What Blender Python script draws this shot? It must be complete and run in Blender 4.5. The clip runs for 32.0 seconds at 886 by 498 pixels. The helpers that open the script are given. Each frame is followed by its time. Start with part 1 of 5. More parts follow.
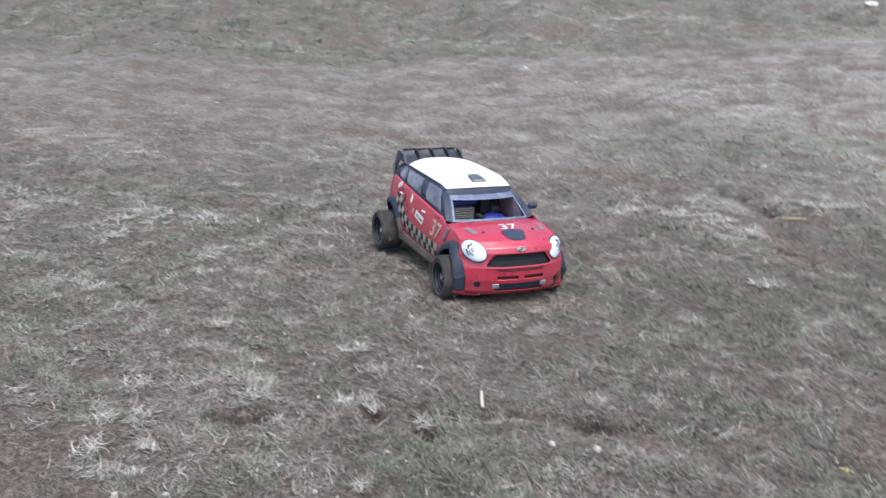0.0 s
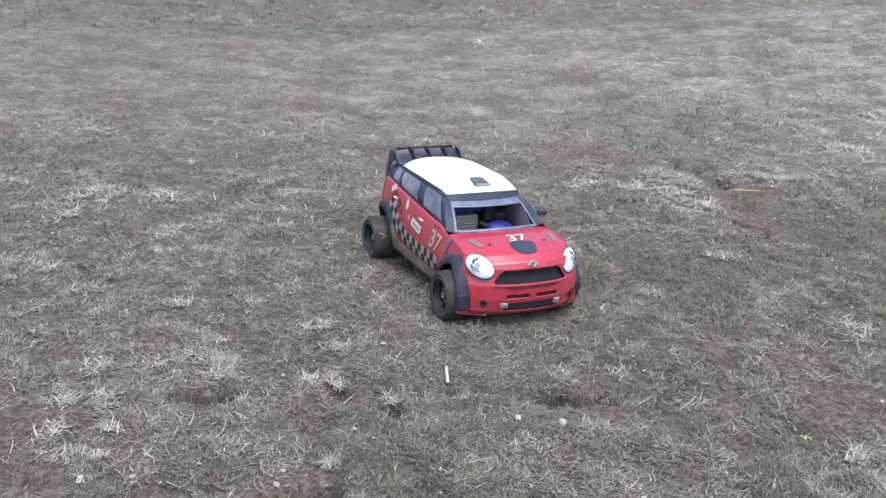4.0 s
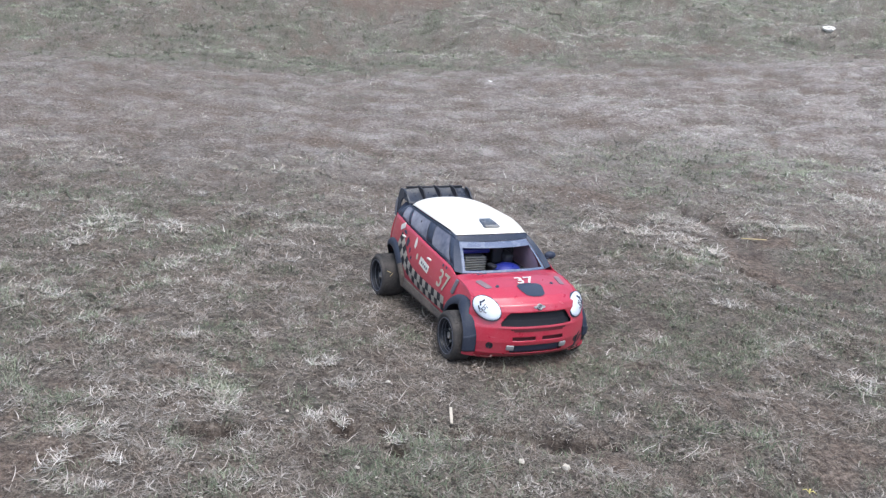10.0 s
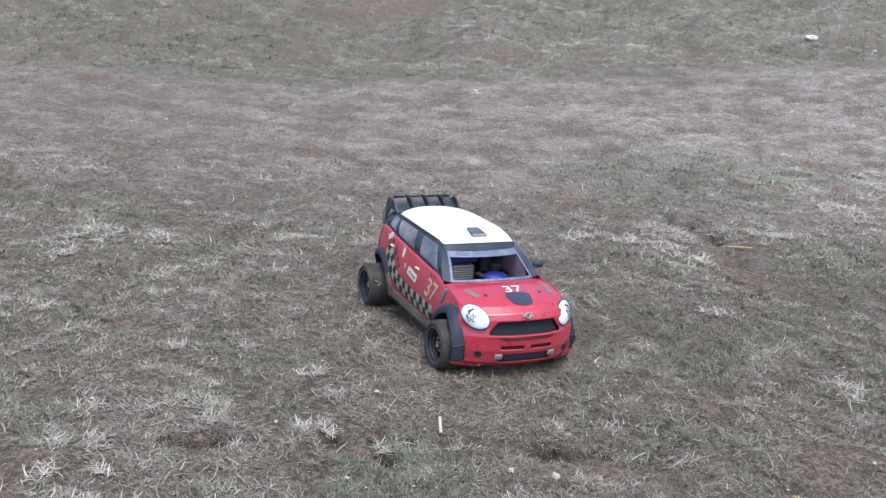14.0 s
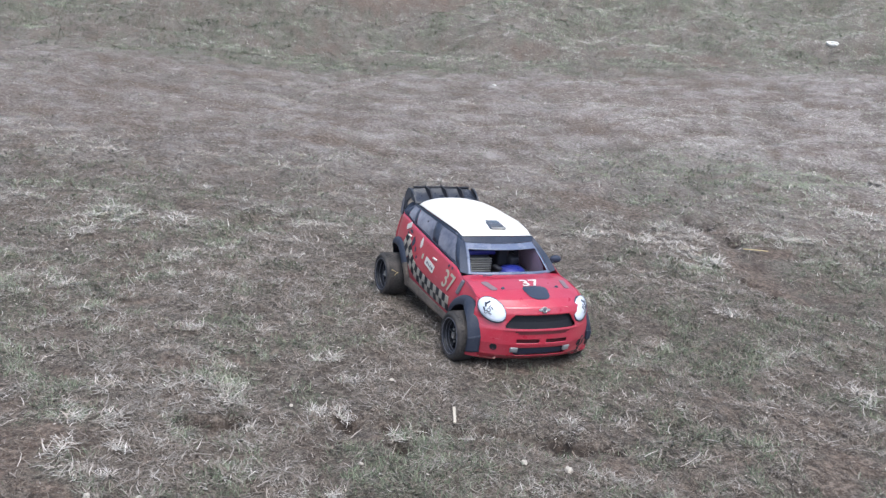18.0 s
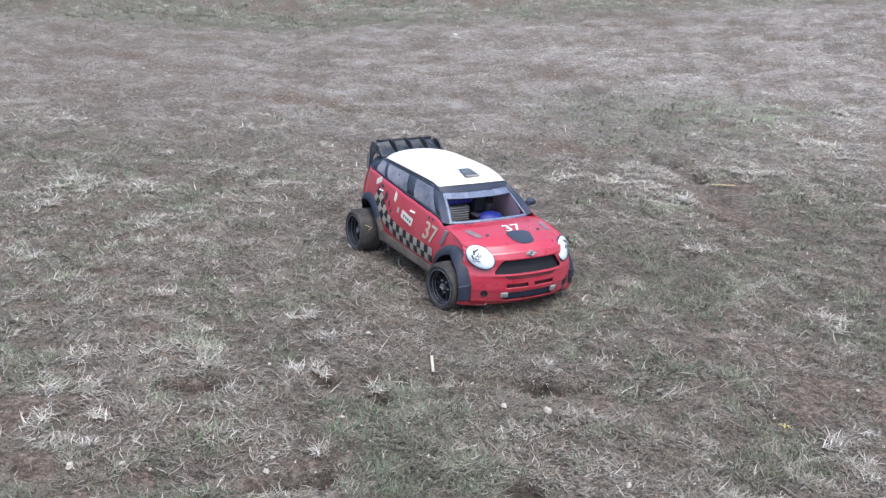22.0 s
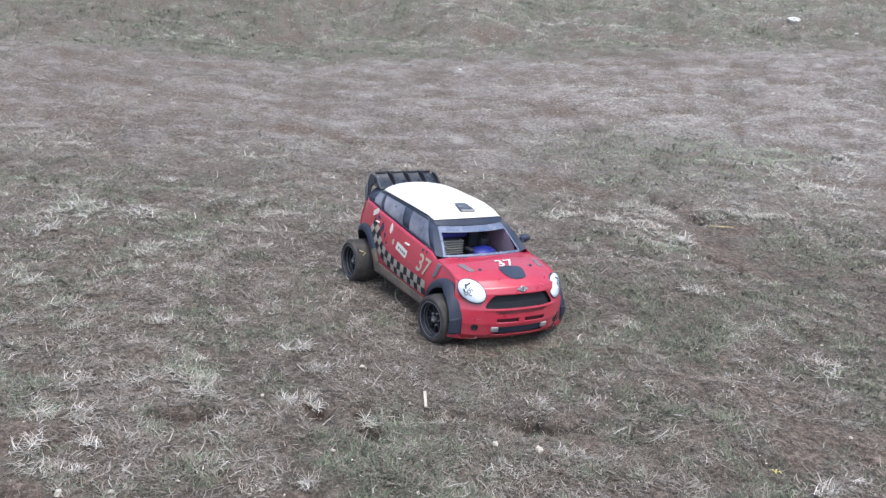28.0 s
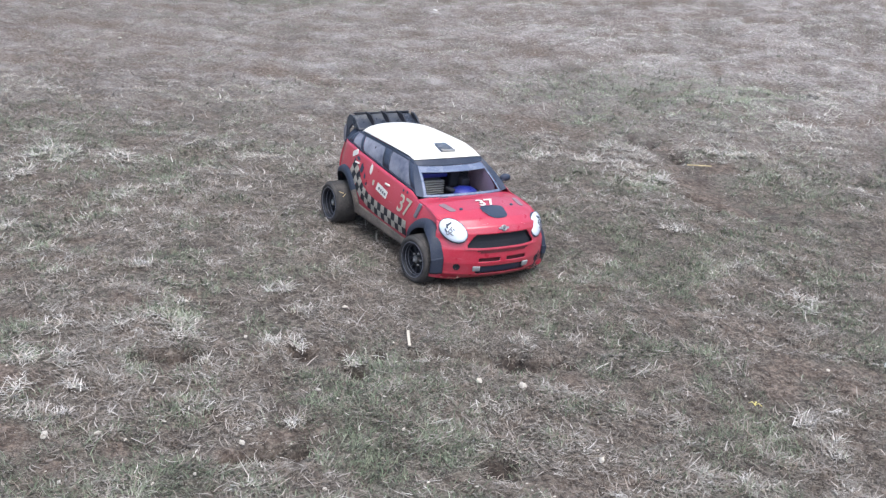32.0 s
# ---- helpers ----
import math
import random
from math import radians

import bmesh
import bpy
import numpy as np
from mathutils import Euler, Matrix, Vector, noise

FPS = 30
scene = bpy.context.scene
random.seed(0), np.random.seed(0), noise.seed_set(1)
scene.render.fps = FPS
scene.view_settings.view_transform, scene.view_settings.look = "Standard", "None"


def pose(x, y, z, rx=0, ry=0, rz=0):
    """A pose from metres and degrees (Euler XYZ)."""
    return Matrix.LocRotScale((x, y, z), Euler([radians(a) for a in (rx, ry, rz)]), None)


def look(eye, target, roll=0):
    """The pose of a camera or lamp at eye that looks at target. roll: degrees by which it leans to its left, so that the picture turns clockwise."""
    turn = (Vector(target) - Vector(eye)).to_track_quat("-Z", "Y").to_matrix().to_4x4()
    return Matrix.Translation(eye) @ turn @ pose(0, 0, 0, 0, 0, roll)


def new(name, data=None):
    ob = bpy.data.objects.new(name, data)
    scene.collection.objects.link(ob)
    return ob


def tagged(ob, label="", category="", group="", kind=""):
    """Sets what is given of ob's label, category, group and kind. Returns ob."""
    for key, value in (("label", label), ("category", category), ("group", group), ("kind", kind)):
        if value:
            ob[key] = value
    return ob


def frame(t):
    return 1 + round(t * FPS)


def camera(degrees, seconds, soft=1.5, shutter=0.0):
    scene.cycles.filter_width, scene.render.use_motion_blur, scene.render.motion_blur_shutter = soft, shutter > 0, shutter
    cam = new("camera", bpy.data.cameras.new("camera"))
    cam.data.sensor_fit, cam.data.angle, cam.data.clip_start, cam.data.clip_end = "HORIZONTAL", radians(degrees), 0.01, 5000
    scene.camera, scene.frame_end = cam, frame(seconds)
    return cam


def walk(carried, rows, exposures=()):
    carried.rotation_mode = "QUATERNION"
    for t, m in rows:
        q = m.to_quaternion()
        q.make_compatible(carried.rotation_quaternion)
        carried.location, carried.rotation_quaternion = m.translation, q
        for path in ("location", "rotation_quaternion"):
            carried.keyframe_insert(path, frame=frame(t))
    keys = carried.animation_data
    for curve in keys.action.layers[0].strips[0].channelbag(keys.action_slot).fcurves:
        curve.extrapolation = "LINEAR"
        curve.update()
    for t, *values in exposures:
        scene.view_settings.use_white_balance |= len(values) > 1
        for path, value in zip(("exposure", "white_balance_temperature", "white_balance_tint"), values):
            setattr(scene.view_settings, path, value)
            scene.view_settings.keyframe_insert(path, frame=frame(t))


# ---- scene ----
cam = camera(47.0, 32.0, soft=1.35, shutter=0.4)

# seconds, eye x y z, heading, pitch, roll
PATH = (
    (0, 2.762, -1.333, 1.086, 158.13, -16.70, 2.66),
    (0.1, 2.772, -1.324, 1.088, 157.37, -17.32, 2.02),
    (0.2, 2.769, -1.322, 1.085, 156.49, -17.92, 2.01),
    (0.3, 2.779, -1.322, 1.088, 156.01, -18.42, 1.77),
    (0.5, 2.760, -1.326, 1.079, 155.29, -19.02, 1.64),
    (1, 2.762, -1.328, 1.082, 155.40, -19.57, 0.07),
    (1.5, 2.756, -1.335, 1.086, 155.90, -19.14, -0.42),
    (2, 2.751, -1.342, 1.088, 156.00, -18.52, 0.37),
    (2.5, 2.751, -1.345, 1.087, 156.04, -18.47, 0.80),
    (3, 2.754, -1.345, 1.086, 155.42, -18.29, 1.47),
    (3.5, 2.748, -1.355, 1.089, 155.10, -18.16, 2.32),
    (5.5, 2.757, -1.361, 1.093, 155.50, -17.64, 3.78),
    (6, 2.747, -1.369, 1.096, 154.59, -17.25, 4.48),
    (6.5, 2.742, -1.373, 1.096, 153.78, -16.93, 5.72),
    (7, 2.743, -1.370, 1.095, 152.92, -16.69, 6.39),
    (7.5, 2.741, -1.371, 1.097, 152.71, -16.55, 6.46),
    (8, 2.744, -1.373, 1.097, 152.52, -16.42, 6.37),
    (8.5, 2.748, -1.368, 1.095, 152.57, -16.41, 5.93),
    (9, 2.747, -1.380, 1.098, 154.10, -16.77, 5.59),
    (9.5, 2.749, -1.380, 1.102, 155.15, -16.30, 5.03),
    (10, 2.750, -1.372, 1.101, 155.63, -15.99, 4.56),
    (10.5, 2.749, -1.374, 1.103, 155.51, -15.50, 4.51),
    (11, 2.745, -1.379, 1.101, 155.49, -15.22, 4.88),
    (11.5, 2.749, -1.379, 1.103, 155.24, -14.94, 5.05),
    (12, 2.745, -1.379, 1.103, 154.89, -14.81, 5.17),
    (12.5, 2.741, -1.378, 1.102, 154.56, -14.92, 5.02),
    (13, 2.732, -1.378, 1.101, 154.53, -15.25, 5.12),
    (13.5, 2.737, -1.381, 1.106, 154.68, -15.28, 5.00),
    (14, 2.748, -1.378, 1.101, 154.85, -15.42, 4.53),
    (14.5, 2.764, -1.383, 1.101, 154.98, -15.49, 4.13),
    (15, 2.760, -1.402, 1.111, 155.38, -15.51, 4.82),
    (15.5, 2.758, -1.409, 1.104, 155.78, -15.70, 5.71),
    (17.5, 2.753, -1.419, 1.102, 156.03, -15.53, 6.76),
    (18, 2.747, -1.407, 1.093, 155.35, -15.80, 6.44),
    (18.5, 2.750, -1.405, 1.097, 154.30, -15.85, 6.15),
    (19, 2.761, -1.409, 1.095, 153.28, -15.87, 6.11),
    (19.5, 2.766, -1.407, 1.091, 152.52, -16.26, 5.78),
    (20, 2.765, -1.404, 1.087, 151.81, -16.62, 5.33),
    (20.2, 2.778, -1.410, 1.093, 151.56, -17.05, 5.05),
    (20.5, 2.758, -1.402, 1.081, 151.34, -17.30, 4.49),
    (20.7, 2.767, -1.407, 1.089, 151.43, -17.56, 4.15),
    (21, 2.762, -1.406, 1.084, 151.47, -17.78, 3.79),
    (21.2, 2.771, -1.403, 1.088, 151.70, -17.98, 3.55),
    (21.5, 2.758, -1.408, 1.084, 151.87, -18.13, 3.61),
    (21.7, 2.757, -1.405, 1.083, 152.94, -18.16, 3.63),
    (22, 2.756, -1.403, 1.085, 153.50, -18.25, 3.71),
    (22.5, 2.749, -1.397, 1.082, 153.88, -18.50, 3.22),
    (23, 2.747, -1.395, 1.088, 154.12, -18.49, 2.57),
    (23.5, 2.771, -1.372, 1.112, 154.87, -16.75, 1.09),
    (23.7, 2.800, -1.363, 1.119, 155.05, -14.84, 0.38),
    (24, 2.803, -1.339, 1.098, 154.42, -14.42, -0.20),
    (24.2, 2.827, -1.310, 1.092, 154.53, -16.26, -0.20),
    (24.5, 2.789, -1.264, 1.068, 155.29, -19.63, 0.34),
    (24.7, 2.797, -1.248, 1.067, 157.18, -19.56, -0.37),
    (25, 2.808, -1.252, 1.074, 158.35, -19.03, -0.88),
    (25.5, 2.807, -1.322, 1.091, 158.70, -17.73, -1.04),
    (26, 2.783, -1.371, 1.098, 157.63, -17.52, 0.45),
    (26.5, 2.780, -1.384, 1.095, 154.87, -16.72, 2.40),
    (28.5, 2.758, -1.403, 1.102, 153.55, -16.24, 5.59),
    (29, 2.751, -1.410, 1.107, 152.82, -15.83, 5.65),
    (29.5, 2.746, -1.414, 1.095, 152.79, -16.44, 5.74),
    (30, 2.738, -1.409, 1.097, 152.57, -16.95, 6.30),
    (30.5, 2.725, -1.423, 1.086, 152.75, -18.20, 7.02),
    (31, 2.726, -1.413, 1.086, 152.44, -18.92, 7.37),
    (31.5, 2.744, -1.408, 1.084, 152.17, -19.46, 5.92),
    (32, 2.760, -1.410, 1.082, 151.97, -19.43, 5.08),
)


def aim(x, y, z, heading, pitch, roll):
    h, p = radians(heading), radians(pitch)
    way = Vector((math.cos(h) * math.cos(p), math.sin(h) * math.cos(p), math.sin(p)))
    return look((x, y, z), Vector((x, y, z)) + way, roll)


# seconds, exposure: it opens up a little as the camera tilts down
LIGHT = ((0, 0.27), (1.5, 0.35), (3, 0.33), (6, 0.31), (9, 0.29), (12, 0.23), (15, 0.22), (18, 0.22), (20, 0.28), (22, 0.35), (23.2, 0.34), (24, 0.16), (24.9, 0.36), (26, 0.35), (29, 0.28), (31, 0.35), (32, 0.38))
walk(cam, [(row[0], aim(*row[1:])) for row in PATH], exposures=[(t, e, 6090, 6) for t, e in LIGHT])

# ---- light: an even overcast sky ----
world = bpy.data.worlds.new("overcast_sky")
scene.world = world
world.use_nodes = True
wn = world.node_tree.nodes
sky = wn.new("ShaderNodeTexSky")
sky.sky_type = "NISHITA"
sky.sun_disc = False
sky.sun_elevation, sky.sun_rotation = radians(71), radians(95)
sky.air_density, sky.dust_density, sky.ozone_density = 1.0, 6.0, 1.0
grey = wn.new("ShaderNodeHueSaturation")
grey.inputs["Saturation"].default_value = 1.0
world.node_tree.links.new(sky.outputs[0], grey.inputs["Color"])
world.node_tree.links.new(grey.outputs[0], wn["Background"].inputs[0])
wn["Background"].inputs[1].default_value = 0.17

sun_lamp = bpy.data.lights.new("sun", "SUN")
sun_lamp.energy, sun_lamp.angle, sun_lamp.color = 1.3, radians(60), (1.0, 0.99, 0.98)
sun = new("sun", sun_lamp)
sun.matrix_world = look((3.4, -0.3, 10), (0, 0, 0))


# ---- materials ----
class Mat:
    """A principled material with helpers to chain nodes."""

    def __init__(self, name, color=(0.5, 0.5, 0.5), rough=0.6, metal=0.0, coat=0.0):
        self.m = bpy.data.materials.new(name)
        self.m.use_nodes = True
        self.t = self.m.node_tree
        self.b = self.t.nodes["Principled BSDF"]
        self.b.inputs["Base Color"].default_value = (*color, 1)
        self.b.inputs["Roughness"].default_value = rough
        self.b.inputs["Metallic"].default_value = metal
        self.b.inputs["Coat Weight"].default_value = coat

    def node(self, kind, **values):
        n = self.t.nodes.new("ShaderNode" + kind)
        for key, value in values.items():
            n.inputs[key.replace("_", " ")].default_value = value
        return n

    def link(self, a, b):
        self.t.links.new(a, b)

    def coords(self):
        return self.node("TexCoord").outputs["Object"]

    def noise(self, scale, detail=4.0, rough=0.6, vec=None):
        n = self.node("TexNoise", Scale=scale, Detail=detail, Roughness=rough)
        self.link(vec or self.coords(), n.inputs["Vector"])
        return n.outputs["Fac"]

    def attr(self, name):
        n = self.t.nodes.new("ShaderNodeAttribute")
        n.attribute_name = name
        return n.outputs["Fac"]

    def ramp(self, fac, *stops):
        n = self.t.nodes.new("ShaderNodeValToRGB")
        while len(n.color_ramp.elements) < len(stops):
            n.color_ramp.elements.new(0.5)
        for e, (pos, col) in zip(n.color_ramp.elements, stops):
            e.position, e.color = pos, (*col, 1)
        self.link(fac, n.inputs[0])
        return n.outputs[0]

    def mix(self, fac, a, b, kind="MIX"):
        n = self.t.nodes.new("ShaderNodeMix")
        n.data_type, n.blend_type = "RGBA", kind
        for sock, v in ((n.inputs[0], fac), (n.inputs[6], a), (n.inputs[7], b)):
            if isinstance(v, (int, float)):
                sock.default_value = v
            elif isinstance(v, tuple):
                sock.default_value = (*v, 1)
            else:
                self.link(v, sock)
        return n.outputs[2]

    def math(self, op, a, b):
        n = self.t.nodes.new("ShaderNodeMath")
        n.operation = op
        for sock, v in ((n.inputs[0], a), (n.inputs[1], b)):
            if isinstance(v, (int, float)):
                sock.default_value = v
            else:
                self.link(v, sock)
        return n.outputs[0]

    def color(self, sock):
        self.link(sock, self.b.inputs["Base Color"])
        return self

    def rough(self, sock):
        self.link(sock, self.b.inputs["Roughness"])
        return self

    def bump(self, height, strength=0.3, distance=0.002):
        n = self.node("Bump", Strength=strength, Distance=distance)
        self.link(height, n.inputs["Height"])
        self.link(n.outputs[0], self.b.inputs["Normal"])
        return self


def dusty(name, base, dust=(0.30, 0.25, 0.21), amount=0.35, rough=0.45, coat=0.0, scale=14.0, metal=0.0, gloss=0.5):
    """Paint or plastic with blotchy dust, scuffs and fine scratches."""
    m = Mat(name, base, rough, metal, coat)
    m.b.inputs["Specular IOR Level"].default_value = gloss
    blotch = m.ramp(m.noise(scale, 5, 0.65), (0.40, (0, 0, 0)), (0.75, (amount,) * 3))
    fine = m.ramp(m.noise(scale * 14, 3, 0.7), (0.52, (0, 0, 0)), (0.72, (amount * 0.8,) * 3))
    both = m.mix(1.0, blotch, fine, "ADD")
    m.color(m.mix(both, base, dust))
    m.rough(m.ramp(m.noise(scale * 2, 4), (0.3, (rough - 0.08,) * 3), (0.7, (min(1, rough + 0.22),) * 3)))
    m.bump(m.noise(scale * 20, 3), 0.12, 0.0006)
    return m.m


def red_paint():
    """Scuffed red paint: dull blotches, fine dust and thin pale scratches."""
    m = Mat("red_paint", (0.5, 0.026, 0.066), 0.34, 0.0, 0.85)
    m.b.inputs["Coat Roughness"].default_value = 0.18
    m.b.inputs["Coat IOR"].default_value = 1.8
    m.b.inputs["Specular IOR Level"].default_value = 0.45
    blotch = m.ramp(m.noise(13, 6, 0.68), (0.42, (0, 0, 0)), (0.72, (0.18,) * 3))
    speck = m.ramp(m.noise(210, 3, 0.7), (0.55, (0, 0, 0)), (0.72, (0.16,) * 3))
    shift = m.t.nodes.new("ShaderNodeMapping")
    shift.inputs["Rotation"].default_value = (0.3, 0.2, 0.5)
    shift.inputs["Scale"].default_value = (14, 20, 190)
    m.link(m.coords(), shift.inputs["Vector"])
    scratch = m.ramp(m.noise(1.0, 2, 0.5, shift.outputs[0]), (0.68, (0, 0, 0)), (0.74, (0.4,) * 3))
    scratch = m.mix(m.ramp(m.noise(9, 3), (0.45, (0, 0, 0)), (0.62, (1, 1, 1))), (0, 0, 0), scratch)
    worn = m.mix(1.0, m.mix(1.0, blotch, speck, "ADD"), scratch, "ADD")
    m.color(m.mix(worn, (0.515, 0.023, 0.062), (0.60, 0.24, 0.31)))
    m.rough(m.ramp(m.noise(26, 4), (0.3, (0.26,) * 3), (0.7, (0.56,) * 3)))
    m.bump(m.noise(5, 3), 0.25, 0.006)
    return m.m


RED = red_paint()
WHITE = dusty("white_paint", (0.90, 0.89, 0.86), (0.66, 0.62, 0.55), 0.10, 0.4, 0.15)
CHARCOAL = dusty("charcoal_plastic", (0.036, 0.049, 0.084), (0.12, 0.138, 0.19), 0.30, 0.38, gloss=0.28)
BLACK = dusty("black_plastic", (0.024, 0.027, 0.038), (0.075, 0.07, 0.075), 0.30, 0.5, gloss=0.3)
FLARE = dusty("flare_plastic", (0.032, 0.042, 0.070), (0.125, 0.125, 0.15), 0.24, 0.42, gloss=0.22)
SKIRT = dusty("skirt_dirty_plastic", (0.11, 0.095, 0.088), (0.30, 0.25, 0.21), 0.7, 0.8)
LEXAN = dusty("windscreen_border", (0.140, 0.175, 0.275), (0.40, 0.44, 0.54), 0.30, 0.16)
CHROME = dusty("worn_chrome", (0.42, 0.42, 0.43), (0.25, 0.24, 0.23), 0.4, 0.3, metal=0.9)
SILVER = dusty("brushed_alloy", (0.42, 0.42, 0.43), (0.22, 0.20, 0.18), 0.4, 0.42, metal=0.6)
BLUE = dusty("blue_anodised", (0.014, 0.026, 0.26), (0.08, 0.08, 0.20), 0.25, 0.30, metal=0.2)
BEIGE = dusty("beige_sticker", (0.52, 0.49, 0.42), (0.30, 0.24, 0.20), 0.5, 0.6)
CHECK = dusty("dirty_check_sticker", (0.46, 0.435, 0.39), (0.24, 0.19, 0.16), 0.6, 0.6)
DEEP_RED = dusty("shaded_red_plastic", (0.12, 0.016, 0.027), (0.22, 0.07, 0.08), 0.35, 0.6)
STICKER = dusty("white_sticker", (0.78, 0.77, 0.75), (0.45, 0.40, 0.36), 0.25, 0.5)
MAUVE = dusty("inner_shell", (0.76, 0.56, 0.72), (0.40, 0.28, 0.32), 0.3, 0.6)
VENT = dusty("grey_vent", (0.19, 0.15, 0.18), (0.36, 0.24, 0.26), 0.5, 0.5, scale=40)
FOG = dusty("cloudy_plastic", (0.32, 0.33, 0.36), (0.45, 0.42, 0.38), 0.3, 0.4)
PINK = dusty("torn_lexan", (0.62, 0.30, 0.29), (0.5, 0.35, 0.3), 0.4, 0.6)
SLATE = dusty("slate_sticker", (0.13, 0.14, 0.18), (0.25, 0.22, 0.22), 0.35, 0.5)
GLOSSY = dusty("glossy_vent_plastic", (0.10, 0.11, 0.13), (0.22, 0.22, 0.24), 0.25, 0.12, coat=0.8)
SPOILER = dusty("spoiler_plastic", (0.022, 0.028, 0.044), (0.09, 0.10, 0.13), 0.35, 0.26, gloss=0.6)
RIM = dusty("black_rim", (0.016, 0.019, 0.028), (0.065, 0.065, 0.07), 0.30, 0.42)


def tyre_material():
    m = Mat("dusty_rubber", (0.03, 0.028, 0.026), 0.85)
    worn = m.ramp(m.noise(22, 6, 0.7), (0.35, (0.034, 0.034, 0.038)), (0.70, (0.098, 0.090, 0.087)))
    m.color(worn)
    m.bump(m.noise(260, 3), 0.5, 0.002)
    return m.m


def headlamp_material():
    m = Mat("lamp_lens", (0.80, 0.84, 0.92), 0.12, 0.0, 0.6)
    m.color(m.mix(m.ramp(m.noise(45, 3), (0.45, (0, 0, 0)), (0.7, (0.35,) * 3)), (0.78, 0.86, 1.0), (0.45, 0.52, 0.72)))
    return m.m


def window_material():
    """Smoked, scratched polycarbonate: partly see-through."""
    m = Mat("smoked_window", (0.3, 0.29, 0.32), 0.22)
    m.color(m.ramp(m.noise(18, 5), (0.3, (0.18, 0.20, 0.29)), (0.72, (0.50, 0.52, 0.64))))
    clear = m.t.nodes.new("ShaderNodeBsdfTransparent")
    clear.inputs[0].default_value = (0.75, 0.74, 0.78, 1)
    both = m.t.nodes.new("ShaderNodeMixShader")
    both.inputs[0].default_value = 0.66
    out = m.t.nodes["Material Output"]
    m.link(clear.outputs[0], both.inputs[1])
    m.link(m.b.outputs[0], both.inputs[2])
    m.link(both.outputs[0], out.inputs[0])
    return m.m


TYRE, LENS, SMOKED = tyre_material(), headlamp_material(), window_material()


def soil_material():
    m = Mat("turf_soil", (0.1, 0.08, 0.06), 0.95)
    geo = m.node("NewGeometry").outputs["Position"]
    n0 = m.noise(2.4, 5, 0.65, geo)
    n1 = m.noise(8, 6, 0.62, geo)
    n2 = m.noise(55, 5, 0.7, geo)
    n3 = m.noise(190, 3, 0.7, geo)
    earth = m.ramp(n2, (0.38, (0.036, 0.029, 0.024)), (0.50, (0.100, 0.083, 0.070)), (0.62, (0.22, 0.192, 0.168)))
    red = m.ramp(n2, (0.36, (0.051, 0.035, 0.028)), (0.50, (0.124, 0.092, 0.074)), (0.64, (0.255, 0.202, 0.172)))
    red = m.mix(m.ramp(n3, (0.50, (0.0,) * 3), (0.66, (0.6,) * 3)), red, (0.26, 0.225, 0.195))
    thatch = m.ramp(n3, (0.42, (0.060, 0.050, 0.042)), (0.50, (0.170, 0.152, 0.133)), (0.60, (0.38, 0.355, 0.325)))
    green = m.ramp(n3, (0.38, (0.048, 0.050, 0.038)), (0.50, (0.125, 0.130, 0.102)), (0.62, (0.26, 0.262, 0.225)))
    base = m.mix(m.ramp(n1, (0.38, (0.20,) * 3), (0.60, (0.85,) * 3)), earth, thatch)
    dusty_path = m.ramp(n2, (0.38, (0.170, 0.148, 0.142)), (0.50, (0.330, 0.300, 0.297)), (0.62, (0.54, 0.51, 0.515)))
    dusty_path = m.mix(m.ramp(n0, (0.36, (0.70,) * 3), (0.50, (0.2,) * 3), (0.60, (0.0,) * 3)), dusty_path, (0.170, 0.140, 0.130))
    dusty_path = m.mix(m.ramp(n1, (0.52, (0.0,) * 3), (0.66, (0.7,) * 3)), dusty_path, (0.52, 0.49, 0.495))
    base = m.mix(m.math("MULTIPLY", m.attr("path"), 0.85), base, dusty_path)
    # shade in the dips between tussocks, put into the colour as dark earth
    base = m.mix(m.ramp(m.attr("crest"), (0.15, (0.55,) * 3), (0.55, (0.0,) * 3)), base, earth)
    base = m.mix(m.math("MULTIPLY", m.attr("soil"), 0.9), base, red)
    base = m.mix(m.attr("green"), base, green)
    # shade and dark earth inside the hollows, both painted as near-black soil
    shaded_earth = m.ramp(n2, (0.36, (0.014, 0.010, 0.008)), (0.64, (0.055, 0.040, 0.034)))
    base = m.mix(m.attr("hollow_shade"), base, shaded_earth)
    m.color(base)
    m.bump(m.math("ADD", n2, m.math("MULTIPLY", n3, 0.5)), 0.8, 0.015)
    return m.m


def blade_material():
    m = Mat("grass_blades", (0.3, 0.27, 0.2), 0.75)
    t = m.attr("tint")
    geo = m.node("NewGeometry").outputs["Position"]
    straw = m.ramp(t, (0.0, (0.056, 0.043, 0.036)), (0.30, (0.185, 0.160, 0.140)), (0.65, (0.37, 0.345, 0.318)), (1.0, (0.68, 0.660, 0.640)))
    brown = m.ramp(t, (0.0, (0.050, 0.034, 0.026)), (0.45, (0.190, 0.146, 0.118)), (1.0, (0.50, 0.430, 0.370)))
    green = m.ramp(t, (0.0, (0.050, 0.064, 0.042)), (0.45, (0.152, 0.192, 0.128)), (1.0, (0.320, 0.375, 0.268)))
    straw = m.mix(m.ramp(m.noise(21, 4, 0.7, geo), (0.48, (0.0,) * 3), (0.64, (0.75,) * 3)), straw, brown)
    m.color(m.mix(m.attr("green"), straw, green))
    m.b.inputs["Specular IOR Level"].default_value = 0.25
    return m.m


